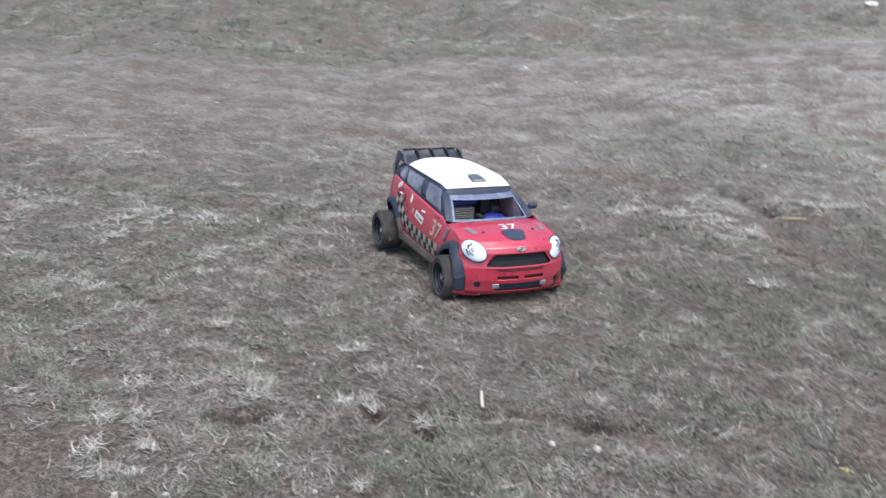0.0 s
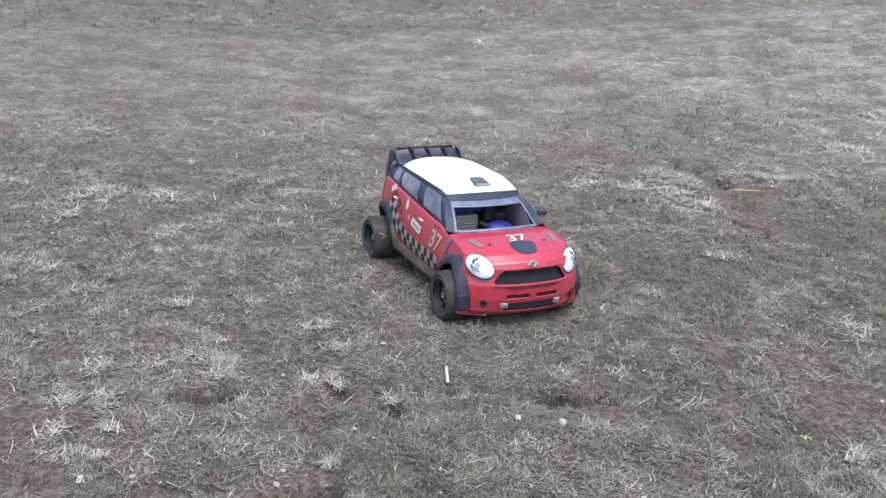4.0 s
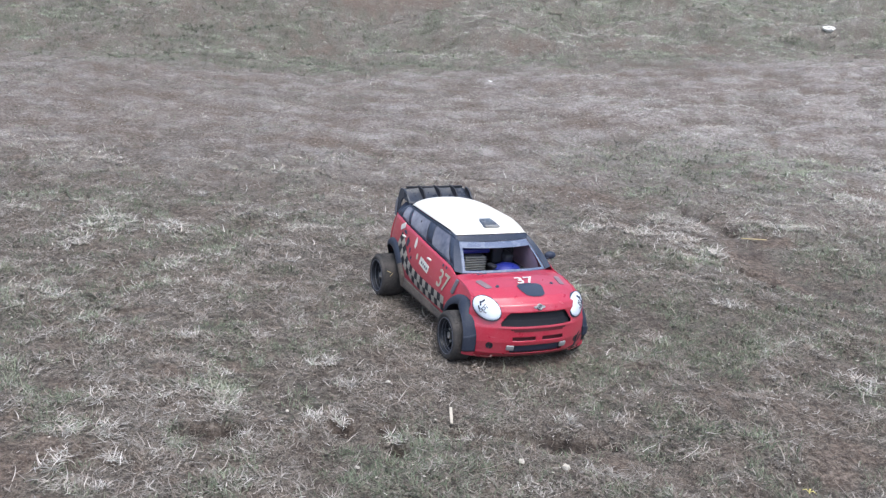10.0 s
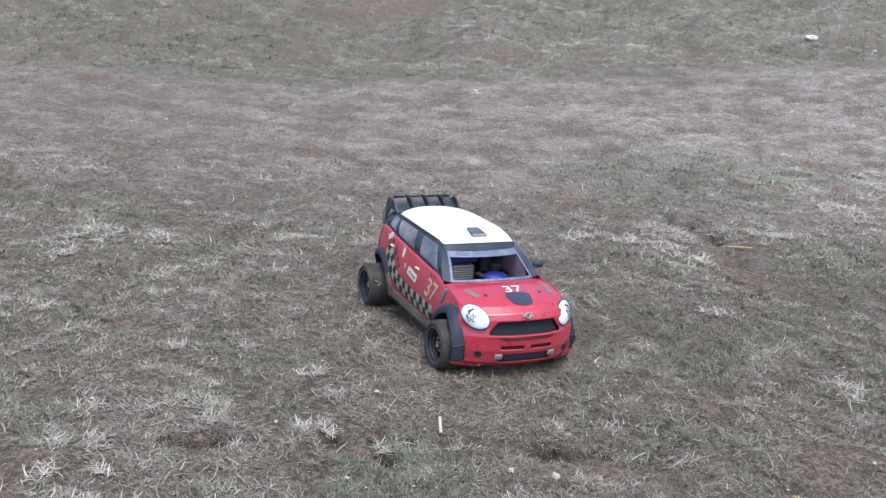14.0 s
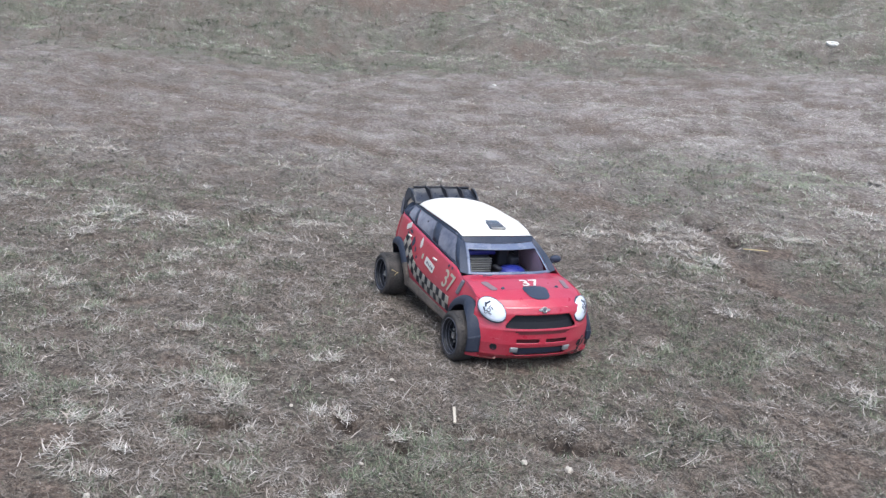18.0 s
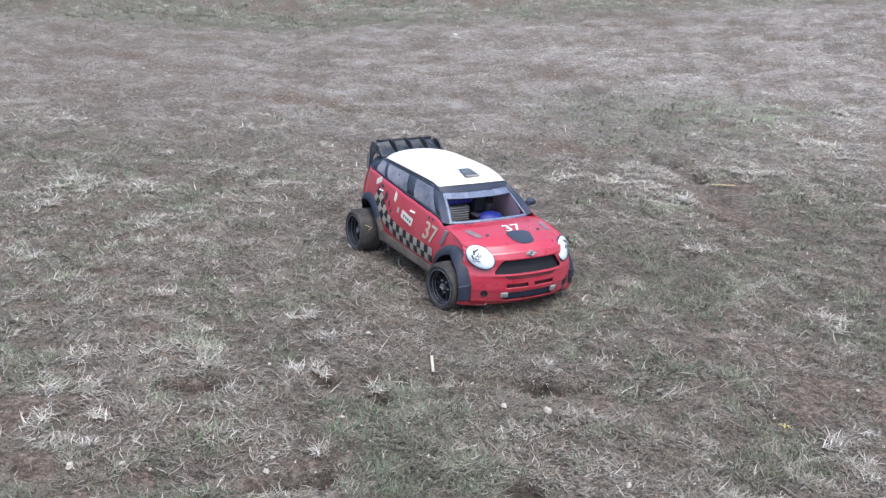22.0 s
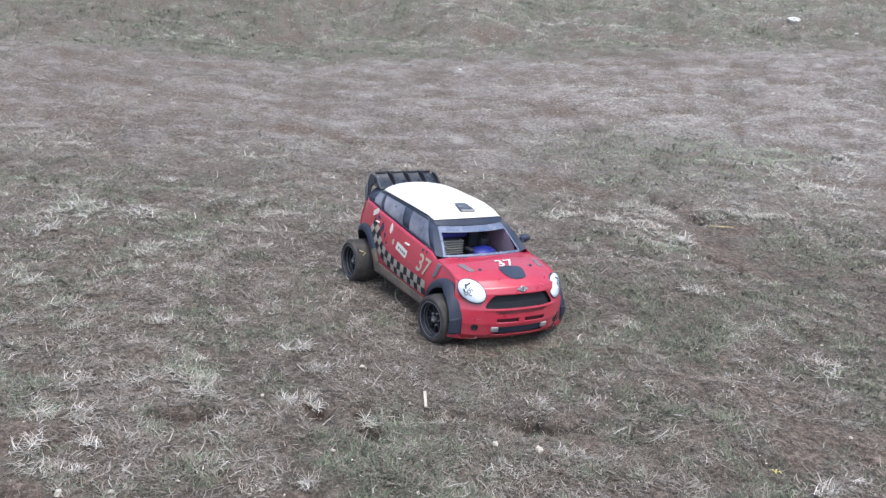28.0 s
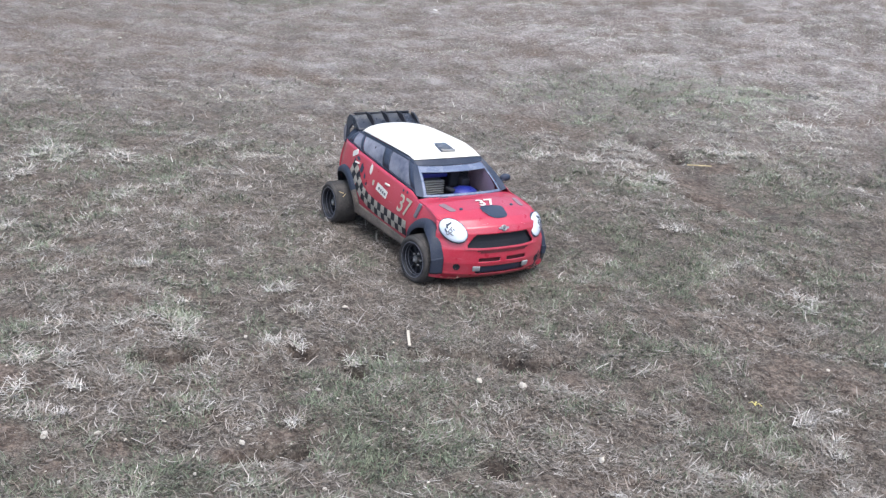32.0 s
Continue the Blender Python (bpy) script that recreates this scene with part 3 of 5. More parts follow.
def build_grass():
    """Four sorts of blade, mixed place by place: brown thatch, straw, long bleached straw and green."""
    rng = np.random.RandomState(11)
    # from, to, blades per square metre, blade size; the last one lies all round the standing place
    zones = ((0.9, 2.2, 84000, 0.92), (2.2, 3.4, 60000, 1.0), (3.4, 5.0, 32000, 1.3), (5.0, 8.2, 15000, 1.75), (8.2, 15.5, 9000, 2.2), (-4.0, 9.0, 800, 2.6))
    strips = []
    for u0, u1, rho, big in zones:
        half = 0.47 * u1 + 0.35 if u0 > 0 else 5.5
        n = int((u1 - u0) * 2 * half * rho)
        u, v = rng.uniform(u0, u1, n), rng.uniform(-half, half, n)
        inside = (np.abs(v) < 0.47 * u + 0.35 + 0.25 * (rng.rand(n) - 0.5)) & (u > 0.9)
        keep = inside if u0 > 0 else ~inside
        u, v = u[keep], v[keep]
        x = EYE0[0] + u * AHEAD[0] + v * RIGHT[0]
        y = EYE0[1] + u * AHEAD[1] + v * RIGHT[1]
        soil, green, dry = cover(x, y)
        for px, py, size in HOLLOWS:
            soil = soil + (1.5 if size < 0.06 else 0.9) * spot(x, y, px, py, size)
        crest = tussock(x, y) - 0.5
        clump = 0.50 * field(x, y, 0.020 * big, 0) + 0.35 * field(x, y, 0.05 * big**0.5, 1) + 0.15 * field(x, y, 0.14, 2) - 0.5
        chance = 0.62 + 1.7 * (1 - 0.45 * ease(4.4, 6.6, u)) * clump + 0.45 * crest + 0.10 * dry + 0.12 * green - 0.50 * soil
        keep = rng.rand(len(x)) < np.clip(chance, 0.02, 1)
        x, y, u, v, soil, green, dry, crest, clump = (c[keep] for c in (x, y, u, v, soil, green, dry, crest, clump))
        m = len(x)
        bank = ease(0.0, 1.0, u - bank_foot(v))
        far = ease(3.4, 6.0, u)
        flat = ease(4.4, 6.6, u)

        pick = rng.rand(m)
        is_green = rng.rand(m) < 0.85 * green
        p_long = (0.020 + 0.06 * dry) * (1 - 0.65 * flat)
        p_straw = np.clip(0.34 + 0.38 * dry + 0.9 * crest - 0.2 * soil, 0.05, 0.8)
        sort = np.where(pick < p_long, 2, np.where(pick < p_long + p_straw, 1, 0))
        sort = np.where(is_green, 3, sort)

        def by(*values):
            return np.choose(sort, values)

        length = by(0.0105, 0.0165, 0.027, 0.0150) * np.exp(rng.normal(0, 0.40, m)) * big**0.55 * (1 - 0.40 * flat * (1 - bank))
        width = by(0.0015, 0.0019, 0.0022, 0.0020) * rng.uniform(0.7, 1.35, m) * big
        lean = by(1.34, 1.38, 1.36, 1.02) + rng.normal(0, 0.20, m) - bank * rng.uniform(0.0, 0.2, m)
        bend = rng.uniform(-0.35, 0.30, m) + by(0, 0, 0, 0.2)
        turn = 12.0 * field(x, y, 0.06 * big, 2) + rng.normal(0, 1.1, m)
        layer = by(0.001, 0.003, 0.005, 0.001) + rng.uniform(0, 1, m) * by(0.004, 0.006, 0.006, 0.003)

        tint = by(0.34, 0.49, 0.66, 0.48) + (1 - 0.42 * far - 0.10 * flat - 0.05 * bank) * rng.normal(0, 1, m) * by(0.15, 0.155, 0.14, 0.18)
        # the crest terms paint relief shading: paler on tussocks, darker in dips
        tint = tint + 0.18 * crest + 0.24 * (dry - 0.3) - 0.08 * soil + 0.28 * (1 - 0.5 * flat) * (field(x, y, 0.05 * big, 1) - 0.5) + 0.12 * (field(x, y, 0.5, 0) - 0.5)
        streak = 0.5 * field(v, 2.6 * u, 0.55, 2) + 0.5 * field(v, 2.2 * u, 0.2, 3) - 0.5
        rill = np.clip(0.55 * field(v, 1.7 * u, 0.20, 1) + 0.45 * field(v, 1.5 * u, 0.085, 0) - 0.50, 0, 1)
        comb = 0.5 * field(v, 2.6 * u, 0.17, 1) + 0.5 * field(v, 2.0 * u, 0.09, 3) - 0.5
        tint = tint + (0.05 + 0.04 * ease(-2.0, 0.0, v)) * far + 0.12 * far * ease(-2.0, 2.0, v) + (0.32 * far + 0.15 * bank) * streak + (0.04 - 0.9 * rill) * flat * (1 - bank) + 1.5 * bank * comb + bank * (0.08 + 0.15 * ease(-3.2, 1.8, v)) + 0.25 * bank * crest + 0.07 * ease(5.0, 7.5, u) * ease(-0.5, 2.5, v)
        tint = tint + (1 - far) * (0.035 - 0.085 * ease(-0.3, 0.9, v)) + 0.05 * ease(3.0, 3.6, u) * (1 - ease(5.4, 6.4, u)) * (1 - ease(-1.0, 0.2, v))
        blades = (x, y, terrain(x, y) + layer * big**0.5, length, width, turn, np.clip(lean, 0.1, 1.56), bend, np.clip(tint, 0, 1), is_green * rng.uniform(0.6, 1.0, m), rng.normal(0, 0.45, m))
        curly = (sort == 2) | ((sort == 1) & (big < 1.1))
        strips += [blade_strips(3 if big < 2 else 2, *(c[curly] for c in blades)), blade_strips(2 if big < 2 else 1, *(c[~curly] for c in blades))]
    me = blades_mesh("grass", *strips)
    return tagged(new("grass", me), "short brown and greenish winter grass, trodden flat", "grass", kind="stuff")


build_ground()
build_grass()


# ---- the model car: x ahead, y to its left side, z up, origin on the ground between the axles ----
AXLE, HUB_Z = 0.2825, 0.067
LAMP_TURN = -60
FRONT_Y, REAR_Y, LEFT_Y = 0.195, 0.193, 0.168


def curve(table):
    xs, ys = zip(*table)
    return lambda x: float(np.interp(x, xs, ys))


HALF = curve([(-0.38, 0.148), (-0.33, 0.170), (-0.22, 0.182), (0.0, 0.184), (0.2, 0.184), (0.30, 0.182), (0.36, 0.170)])
BELT = curve([(-0.38, 0.262), (-0.28, 0.263), (-0.03, 0.243), (0.15, 0.229), (0.19, 0.214), (0.28, 0.206), (0.36, 0.186)])
SILL = curve([(-0.38, 0.085), (-0.20, 0.064), (0.15, 0.064), (0.22, 0.060), (0.36, 0.045)])


def side_y(x, z):
    """Half width of the shell's flank at a height."""
    f = (z - SILL(x)) / (BELT(x) - SILL(x))
    bulge = 1 - 0.055 * max(0, 0.35 - f) / 0.35 - 0.115 * max(0, f - 0.45) ** 1.6 / 0.55**1.6
    return HALF(x) * bulge


def flank_point(x, z, out=0.0):
    return Vector((x, -(side_y(x, z) + out), z))


def flank_pose(x, z, out=0.0, slope=0.0):
    """A pose on the right flank: its x runs ahead, its y up the flank, its z outwards."""
    p = flank_point(x, z, out)
    ax = (flank_point(x + 0.004, z) - flank_point(x - 0.004, z)).normalized()
    up = (flank_point(x, z + 0.004) - flank_point(x, z - 0.004)).normalized()
    outward = ax.cross(up).normalized()
    up = outward.cross(ax)
    m = Matrix((ax, up, outward)).transposed().to_4x4()
    return Matrix.Translation(p) @ m @ pose(0, 0, 0, 0, 0, slope)


def on_left(m):
    """The same pose on the other flank, turned so that it still reads ahead."""
    p = m.translation.copy()
    r = m.to_3x3()
    ax, up = r.col[0].copy(), r.col[1].copy()
    ax, up, p = (Vector((v.x, -v.y, v.z)) for v in (ax, up, p))
    ax = -ax
    outward = ax.cross(up)
    out = Matrix((ax, up, outward)).transposed().to_4x4()
    return Matrix.Translation(p) @ out


def in_arch(x, z):
    return min(math.hypot(x - AXLE, z - HUB_Z - 0.006), math.hypot(x + AXLE, z - HUB_Z - 0.006)) < 0.101


def flank_sheet():
    def at(u, v):
        x = -0.38 + 0.725 * u
        z = SILL(x) + (BELT(x) - SILL(x)) * v
        return (x, -side_y(x, z), z)

    return grid(at, 74, 16, lambda u, v: in_arch(*(lambda p: (p[0], p[2]))(at(u, v))))


# the nose and bonnet, from the lip up and back to the windscreen
NOSE = [(0.0, 0.392, 0.034), (0.08, 0.412, 0.050), (0.22, 0.421, 0.085), (0.36, 0.420, 0.125), (0.46, 0.412, 0.150), (0.54, 0.410, 0.172),
        (0.60, 0.402, 0.188), (0.68, 0.375, 0.203), (0.78, 0.325, 0.216), (0.90, 0.250, 0.222), (1.0, 0.186, 0.220)]
NOSE_X, NOSE_Z = curve([(a, b) for a, b, c in NOSE]), curve([(a, c) for a, b, c in NOSE])
NOSE_W = curve([(0, 0.170), (0.1, 0.180), (0.3, 0.187), (0.54, 0.182), (0.68, 0.172), (0.85, 0.166), (1.0, 0.158)])
NOSE_BOW = curve([(0, 0.040), (0.1, 0.060), (0.4, 0.072), (0.55, 0.074), (0.66, 0.062), (0.8, 0.022), (1.0, 0.006)])
NOSE_DROP = curve([(0, 0.0), (0.5, 0.004), (0.62, 0.016), (0.8, 0.018), (1.0, 0.010)])


def nose_point(t, s, out=0.0):
    """The nose at height parameter t and side parameter s from -1 (its right) to 1; out: metres off the surface."""
    def raw(t, s):
        a = abs(s)
        return Vector((NOSE_X(t) - NOSE_BOW(t) * a**2.6, NOSE_W(t) * s, NOSE_Z(t) - NOSE_DROP(t) * a**2.2))

    p = raw(t, s)
    if out:
        lo, hi = max(0, t - 0.03), min(1, t + 0.03)
        n = (raw(hi, s) - raw(lo, s)).cross(raw(t, s - 0.03) - raw(t, s + 0.03)).normalized()
        p = p - n * out if n.x + n.z < 0 else p + n * out
    return p


def nose_sheet(t0, t1, s0, s1, nt, ns, out=0.0, keep=None):
    def at(u, v):
        return nose_point(t0 + (t1 - t0) * u, s0 + (s1 - s0) * v, out)

    return grid(at, nt, ns, None if keep is None else lambda u, v: not keep(t0 + (t1 - t0) * u, s0 + (s1 - s0) * v))


def nose_pose(t, s, out=0.0):
    """A pose on the nose: x to the car's left, y up and back along the skin, z outwards."""
    p = nose_point(t, s, out)
    left = (nose_point(t, s + 0.03) - nose_point(t, s - 0.03)).normalized()
    up = (nose_point(min(1, t + 0.03), s) - nose_point(max(0, t - 0.03), s)).normalized()
    outward = left.cross(up).normalized()
    up = outward.cross(left)
    return Matrix.Translation(p) @ Matrix((left, up, outward)).transposed().to_4x4()


def dome(rx, ry, height, base, steps=32, rings=6):
    """A domed oval in its own x, y plane."""
    verts, faces = [(0, 0, base + height)], []
    for r in range(1, rings + 1):
        k = r / rings
        for i in range(steps):
            a = 2 * math.pi * i / steps
            verts.append((rx * k * math.cos(a), ry * k * math.sin(a), base + height * (1 - k**2.4)))
    for i in range(steps):
        a = 2 * math.pi * i / steps
        verts.append((rx * math.cos(a), ry * math.sin(a), base - 0.016))
    for i in range(steps):
        j = (i + 1) % steps
        faces.append((0, 1 + i, 1 + j))
        for r in range(rings):
            a = 1 + r * steps
            faces.append((a + i, a + steps + i, a + steps + j, a + j))
    return verts, faces


def plate(outline, depth):
    """A flat plate from an outline of (x, y), its top at z = depth."""
    n = len(outline)
    verts = [(x, y, depth) for x, y in outline] + [(x, y, 0) for x, y in outline]
    faces = [tuple(range(n))] + [(i, n + i, n + (i + 1) % n, (i + 1) % n) for i in range(n)]
    return verts, faces


def rounded(w, h, r, steps=4):
    pts = []
    for cx, cy, a0 in ((w / 2 - r, h / 2 - r, 0), (-w / 2 + r, h / 2 - r, 90), (-w / 2 + r, -h / 2 + r, 180), (w / 2 - r, -h / 2 + r, 270)):
        for i in range(steps + 1):
            a = radians(a0 + 90 * i / steps)
            pts.append((cx + r * math.cos(a), cy + r * math.sin(a)))
    return pts


def lettering(text, size, depth=0.0005, shear=0.0):
    cu = bpy.data.curves.new("lettering", "FONT")
    cu.body, cu.size, cu.extrude, cu.shear = text, size, depth, shear
    cu.align_x, cu.align_y = "CENTER", "CENTER"
    cu.resolution_u = 3
    cu.offset = size * 0.008
    tmp = bpy.data.objects.new("lettering", cu)
    scene.collection.objects.link(tmp)
    me = bpy.data.meshes.new_from_object(tmp.evaluated_get(bpy.context.evaluated_depsgraph_get()))
    bpy.data.objects.remove(tmp)
    return me


# cabin lines: fore-and-aft stations along the roof's edge and along the belt
ROOF_X = (-0.335, -0.305, -0.262, -0.246, -0.094, -0.046, 0.046, 0.078)
BELT_X = (-0.345, -0.292, -0.215, -0.196, -0.052, -0.012, 0.138, 0.172)


def roof_edge(x):
    z = np.interp(x, (-0.335, -0.30, -0.2, -0.05, 0.05, 0.08), (0.293, 0.303, 0.308, 0.309, 0.303, 0.297))
    y = np.interp(x, (-0.335, -0.30, -0.2, -0.05, 0.08), (0.110, 0.120, 0.128, 0.130, 0.118))
    return Vector((x, -float(y), float(z)))


def cabin_point(s, t, out=0.0):
    """The cabin's right side: s runs over the stations 0 to 7, t from the belt (0) to the roof's edge (1)."""
    a = Vector((float(np.interp(s, range(8), BELT_X)), 0, 0))
    a = flank_point(a.x, BELT(a.x), -0.003)
    b = roof_edge(float(np.interp(s, range(8), ROOF_X)))
    p = a.lerp(b, t)
    p.y -= 0.006 * math.sin(math.pi * t) + out
    return p




def screen_point(s, t, out=0.0):
    """The windscreen, s from -1 (the car's right) to 1, t from its base to its top."""
    base = Vector((0.213 - 0.043 * abs(s) ** 2.2, 0.150 * s, 0.2235 - 0.010 * s * s))
    top = Vector((0.102 - 0.022 * abs(s) ** 2.2, 0.124 * s, 0.286 + 0.0 * s))
    p = base.lerp(top, t)
    p.x += 0.006 * math.sin(math.pi * t) + out
    p.z += out
    return p


def roof_point(u, v):
    """The roof's skin, u from its front edge (0) to its rear (1), v from -1 to 1 across."""
    x_mid = 0.091 + (-0.338 - 0.091) * u
    e = roof_edge(x_mid)
    bow = 0.020 * abs(v) ** 2.5 * (1 - ease(0.0, 0.25, u)) - 0.030 * abs(v) ** 2.5 * ease(0.75, 1.0, u)
    crown = 0.0265 * math.sin(math.pi * min(0.5, 0.07 + 0.9 * u)) * (1 - 0.38 * ease(0.72, 1.0, u))
    y = -e.y * v
    return Vector((x_mid - bow, y, e.z + 0.003 + crown * (1 - abs(v) ** 2.6)))


def build_shell(car):
    """The painted body with its front, cabin, roof and all that is fixed to it."""
    flank = flank_sheet()
    tail = grid(lambda u, v: (-0.38 - 0.012 * math.sin(math.pi * v), side_y(-0.38, SILL(-0.38) + (BELT(-0.38) - SILL(-0.38)) * v) * (2 * u - 1),
                              SILL(-0.38) + (BELT(-0.38) - SILL(-0.38)) * v), 10, 8)
    def open_front(t, s):
        k = (t - 0.385) / 0.145
        grille = 0 < k < 1 and abs(s) < 0.630 - 0.145 * k - 0.035 * k**5 - 0.03 * (1 - k) ** 8
        slot = 0.235 < t < 0.275 and 0.06 < abs(s) < 0.425
        low = 0.085 < t < 0.185 and abs(s) < 0.46
        return not (grille or slot or low)
    nose = nose_sheet(0, 1, -1, 1, 110, 140, 0, open_front)
    corner = grid(lambda u, v: Vector((0.345, -side_y(0.345, SILL(0.345) + (BELT(0.345) - SILL(0.345)) * v), SILL(0.345) + (BELT(0.345) - SILL(0.345)) * v)).lerp(
        nose_point(0.03 + 0.70 * v, -1.0), u), 4, 12)
    shoulder = grid(lambda u, v: flank_point(0.18 + 0.165 * u, BELT(0.18 + 0.165 * u)).lerp(nose_point(1.0 - 0.27 * u, -1.0), v), 12, 3)
    body = part("body_shell", mesh_of(*merged(flank, mirrored(flank), tail, nose, corner, mirrored(corner), shoulder, mirrored(shoulder))), RED, car,
                "scuffed bright red painted shell")
    thick(body, 0.0016)

    # front face
    part("grille", mesh_of(*nose_sheet(0.38, 0.54, -0.61, 0.61, 8, 24, -0.008)), BLACK, body, "black mesh grille")
    for k in range(5):
        part("grille_bar", mesh_of(*nose_sheet(0.41 + 0.025 * k, 0.418 + 0.025 * k, -0.56 + 0.028 * k, 0.56 - 0.028 * k, 1, 20, -0.006)), BLACK, body)
    rim = nose_sheet(0.366, 0.384, -0.63, 0.63, 2, 24, 0.006)
    part("grille_lip", mesh_of(*rim), RED, body)
    # the shade inside the bumper slots is painted as a deeper red
    part("bumper_slot", mesh_of(*nose_sheet(0.328, 0.356, -0.46, 0.46, 2, 18, 0.003, lambda t, s: abs(s) < 0.38 + 3.0 * (t - 0.328))), DEEP_RED, body, "narrow dark slot")
    for s in (-1, 1):
        part("bumper_slot", mesh_of(*nose_sheet(0.228, 0.282, s * 0.05, s * 0.48, 2, 10, -0.006)), DEEP_RED, body, "dark bumper slot")
    part("lower_intake", mesh_of(*nose_sheet(0.075, 0.195, -0.465, 0.465, 4, 20, -0.005)), CHARCOAL, body, "black lower air intake")
    # scrapes and the gloss highlight of the lip's edge, painted as one pale line
    part("lip_pale_edge", mesh_of(*nose_sheet(0.022, 0.034, -0.97, 0.97, 1, 60, 0.0068, lambda t, s: math.sin(s * 23) + math.sin(s * 57) > -0.9)), PINK, body, "pale edge of the lip, scrapes and painted highlight")
    for t, a, w, h, turn in ((0.11, 0.80, 0.040, 0.015, 35), (0.17, 0.87, 0.032, 0.015, 62), (0.22, 0.80, 0.022, 0.009, 48), (0.25, 0.91, 0.020, 0.008, 80), (0.07, 0.72, 0.022, 0.007, 12)):
        crack = [(-w / 2, -h * 0.1), (-w * 0.2, -h / 2), (w * 0.1, -h * 0.2), (w / 2, -h * 0.35), (w * 0.25, h * 0.2), (0, h / 2), (-w * 0.25, h * 0.15)]
        part("bumper_crack", mesh_of(*plate(crack, 0.0012), False), BLACK, body, "", nose_pose(t, a, 0.0008) @ pose(0, 0, 0, 0, 0, turn))
    for t, a, w, h, turn in ((0.30, -0.80, 0.012, 0.006, 10), (0.40, -0.70, 0.020, 0.002, -20), (0.20, -0.62, 0.016, 0.0018, 5), (0.29, 0.55, 0.018, 0.0018, 8), (0.06, -0.35, 0.040, 0.0022, 2), (0.065, 0.30, 0.034, 0.0020, -3), (0.62, -0.30, 0.020, 0.0016, 30), (0.60, 0.42, 0.016, 0.0016, -25)):
        nick = [(-w / 2, 0), (-w * 0.2, -h / 2), (w * 0.3, -h * 0.3), (w / 2, h * 0.1), (w * 0.1, h / 2)]
        part("paint_nick", mesh_of(*plate(nick, 0.0008), False), PINK, body, "", nose_pose(t, a, 0.0006) @ pose(0, 0, 0, 0, 0, turn))
    part("splitter_lip", mesh_of(*nose_sheet(0.0, 0.035, -1.0, 1.0, 2, 24, 0.006)), RED, body)
    for s in (-1, 1):
        m = nose_pose(0.155, 0.455 * s, 0.002)
        part("fog_lamp", box(0.023, 0.016, 0.006, 0.003), FOG, body, "small cloudy fog lamp", m)
        m = nose_pose(0.175, 0.75 * s, 0.0)
        part("tow_hole", mesh_of(*lathe([(0.0016, 0.0003), (0.0016, 0.0090), (0.003, 0.0102), (0.0, 0.0110)], 16)), BLACK, body, "", m @ pose(0, 0, 0, 90, 0, 0))

    # lamps
    for s in (-1, 1):
        m = pose(0.3675, 0.1420 if s > 0 else -0.1445, 0.1690 if s > 0 else 0.1755, 0, 0, 32 * s) @ pose(0, 0, 0, 0, -28, 0) @ pose(0, 0, 0, 90, 0, 90) @ pose(0, 0, 0, 0, 0, LAMP_TURN * s)
        lamp = part("headlight", mesh_of(*dome(0.0288, 0.0445, 0.0075, 0.0)), LENS, car, "large white oval headlight", m)
        part("headlight_rim", mesh_of(*dome(0.0306, 0.0464, 0.001, 0.0)), CHARCOAL, lamp)
        for bx, by, r in ((-0.008, -0.004, 0.0060), (-0.015, -0.010, 0.0052)):
            turned = Vector((bx * -s, by, 0))
            z = 0.0087 * (1 - (turned.length / 0.040) ** 2.4) - 0.0010
            m2 = pose(0, 0, 0, 0, 0, -LAMP_TURN * s) @ pose(turned.x, turned.y, z, -90, 0, 0)
            part("lamp_reflector", mesh_of(*lathe([(0.0, r * 0.60), (-0.0016, r * 0.64), (-0.0016, r * 0.96), (0.0, r)], 20)), SLATE, lamp, "", m2)
        for bx, by, w, h, turn in ((-0.0185, 0.010, 0.0050, 0.014, 10), (-0.012, 0.017, 0.0050, 0.014, -48), (-0.0215, -0.002, 0.0045, 0.011, 24), (-0.003, -0.014, 0.0030, 0.010, 70), (-0.006, 0.006, 0.0026, 0.008, -30), (0.001, 0.001, 0.0024, 0.008, 40)):
            z = 0.0087 * (1 - (math.hypot(bx, by) / 0.040) ** 2.4) - 0.0008
            m2 = pose(0, 0, 0, 0, 0, -LAMP_TURN * s) @ pose(bx * -s, by, z, 0, 0, turn * -s)
            part("lamp_trim", mesh_of(*plate(rounded(w, h, min(w, h) * 0.4), 0.0012), False), CHARCOAL if w > 0.0030 else SLATE, lamp, "", m2)

    # bonnet
    wing = [(0.0180 * math.cos(a), 0.0042 * math.sin(a) * (1 + 0.3 * abs(math.cos(a)))) for a in np.linspace(0, 2 * math.pi, 28, endpoint=False)]
    emblem = part("bonnet_emblem", mesh_of(*plate(wing, 0.003), False), CHROME, car, "silver winged emblem", nose_pose(0.575, 0, 0.001))
    part("emblem_ring", mesh_of(*lathe([(-0.002, 0.0095), (0.0, 0.0088), (0.0, 0.0056), (-0.002, 0.0050)], 20)), CHROME, emblem, "", pose(0, 0, 0.0050, 90, 0, 0))
    part("emblem_disc", mesh_of(*lathe([(0, 0.0005), (0, 0.0042), (-0.002, 0.0048)], 16)), SLATE, emblem, "", pose(0, 0, 0.0045, 90, 0, 0))

    def bonnet_patch(t, s):
        return ((t - 0.737) / 0.066) ** 4 + (abs(s - 0.03) / (0.210 + 0.7 * (t - 0.737))) ** 3 < 1
    part("bonnet_scoop", mesh_of(*nose_sheet(0.65, 0.82, -0.34, 0.38, 34, 40, 0.0032, bonnet_patch)), CHARCOAL, body, "matt black bonnet scoop panel")
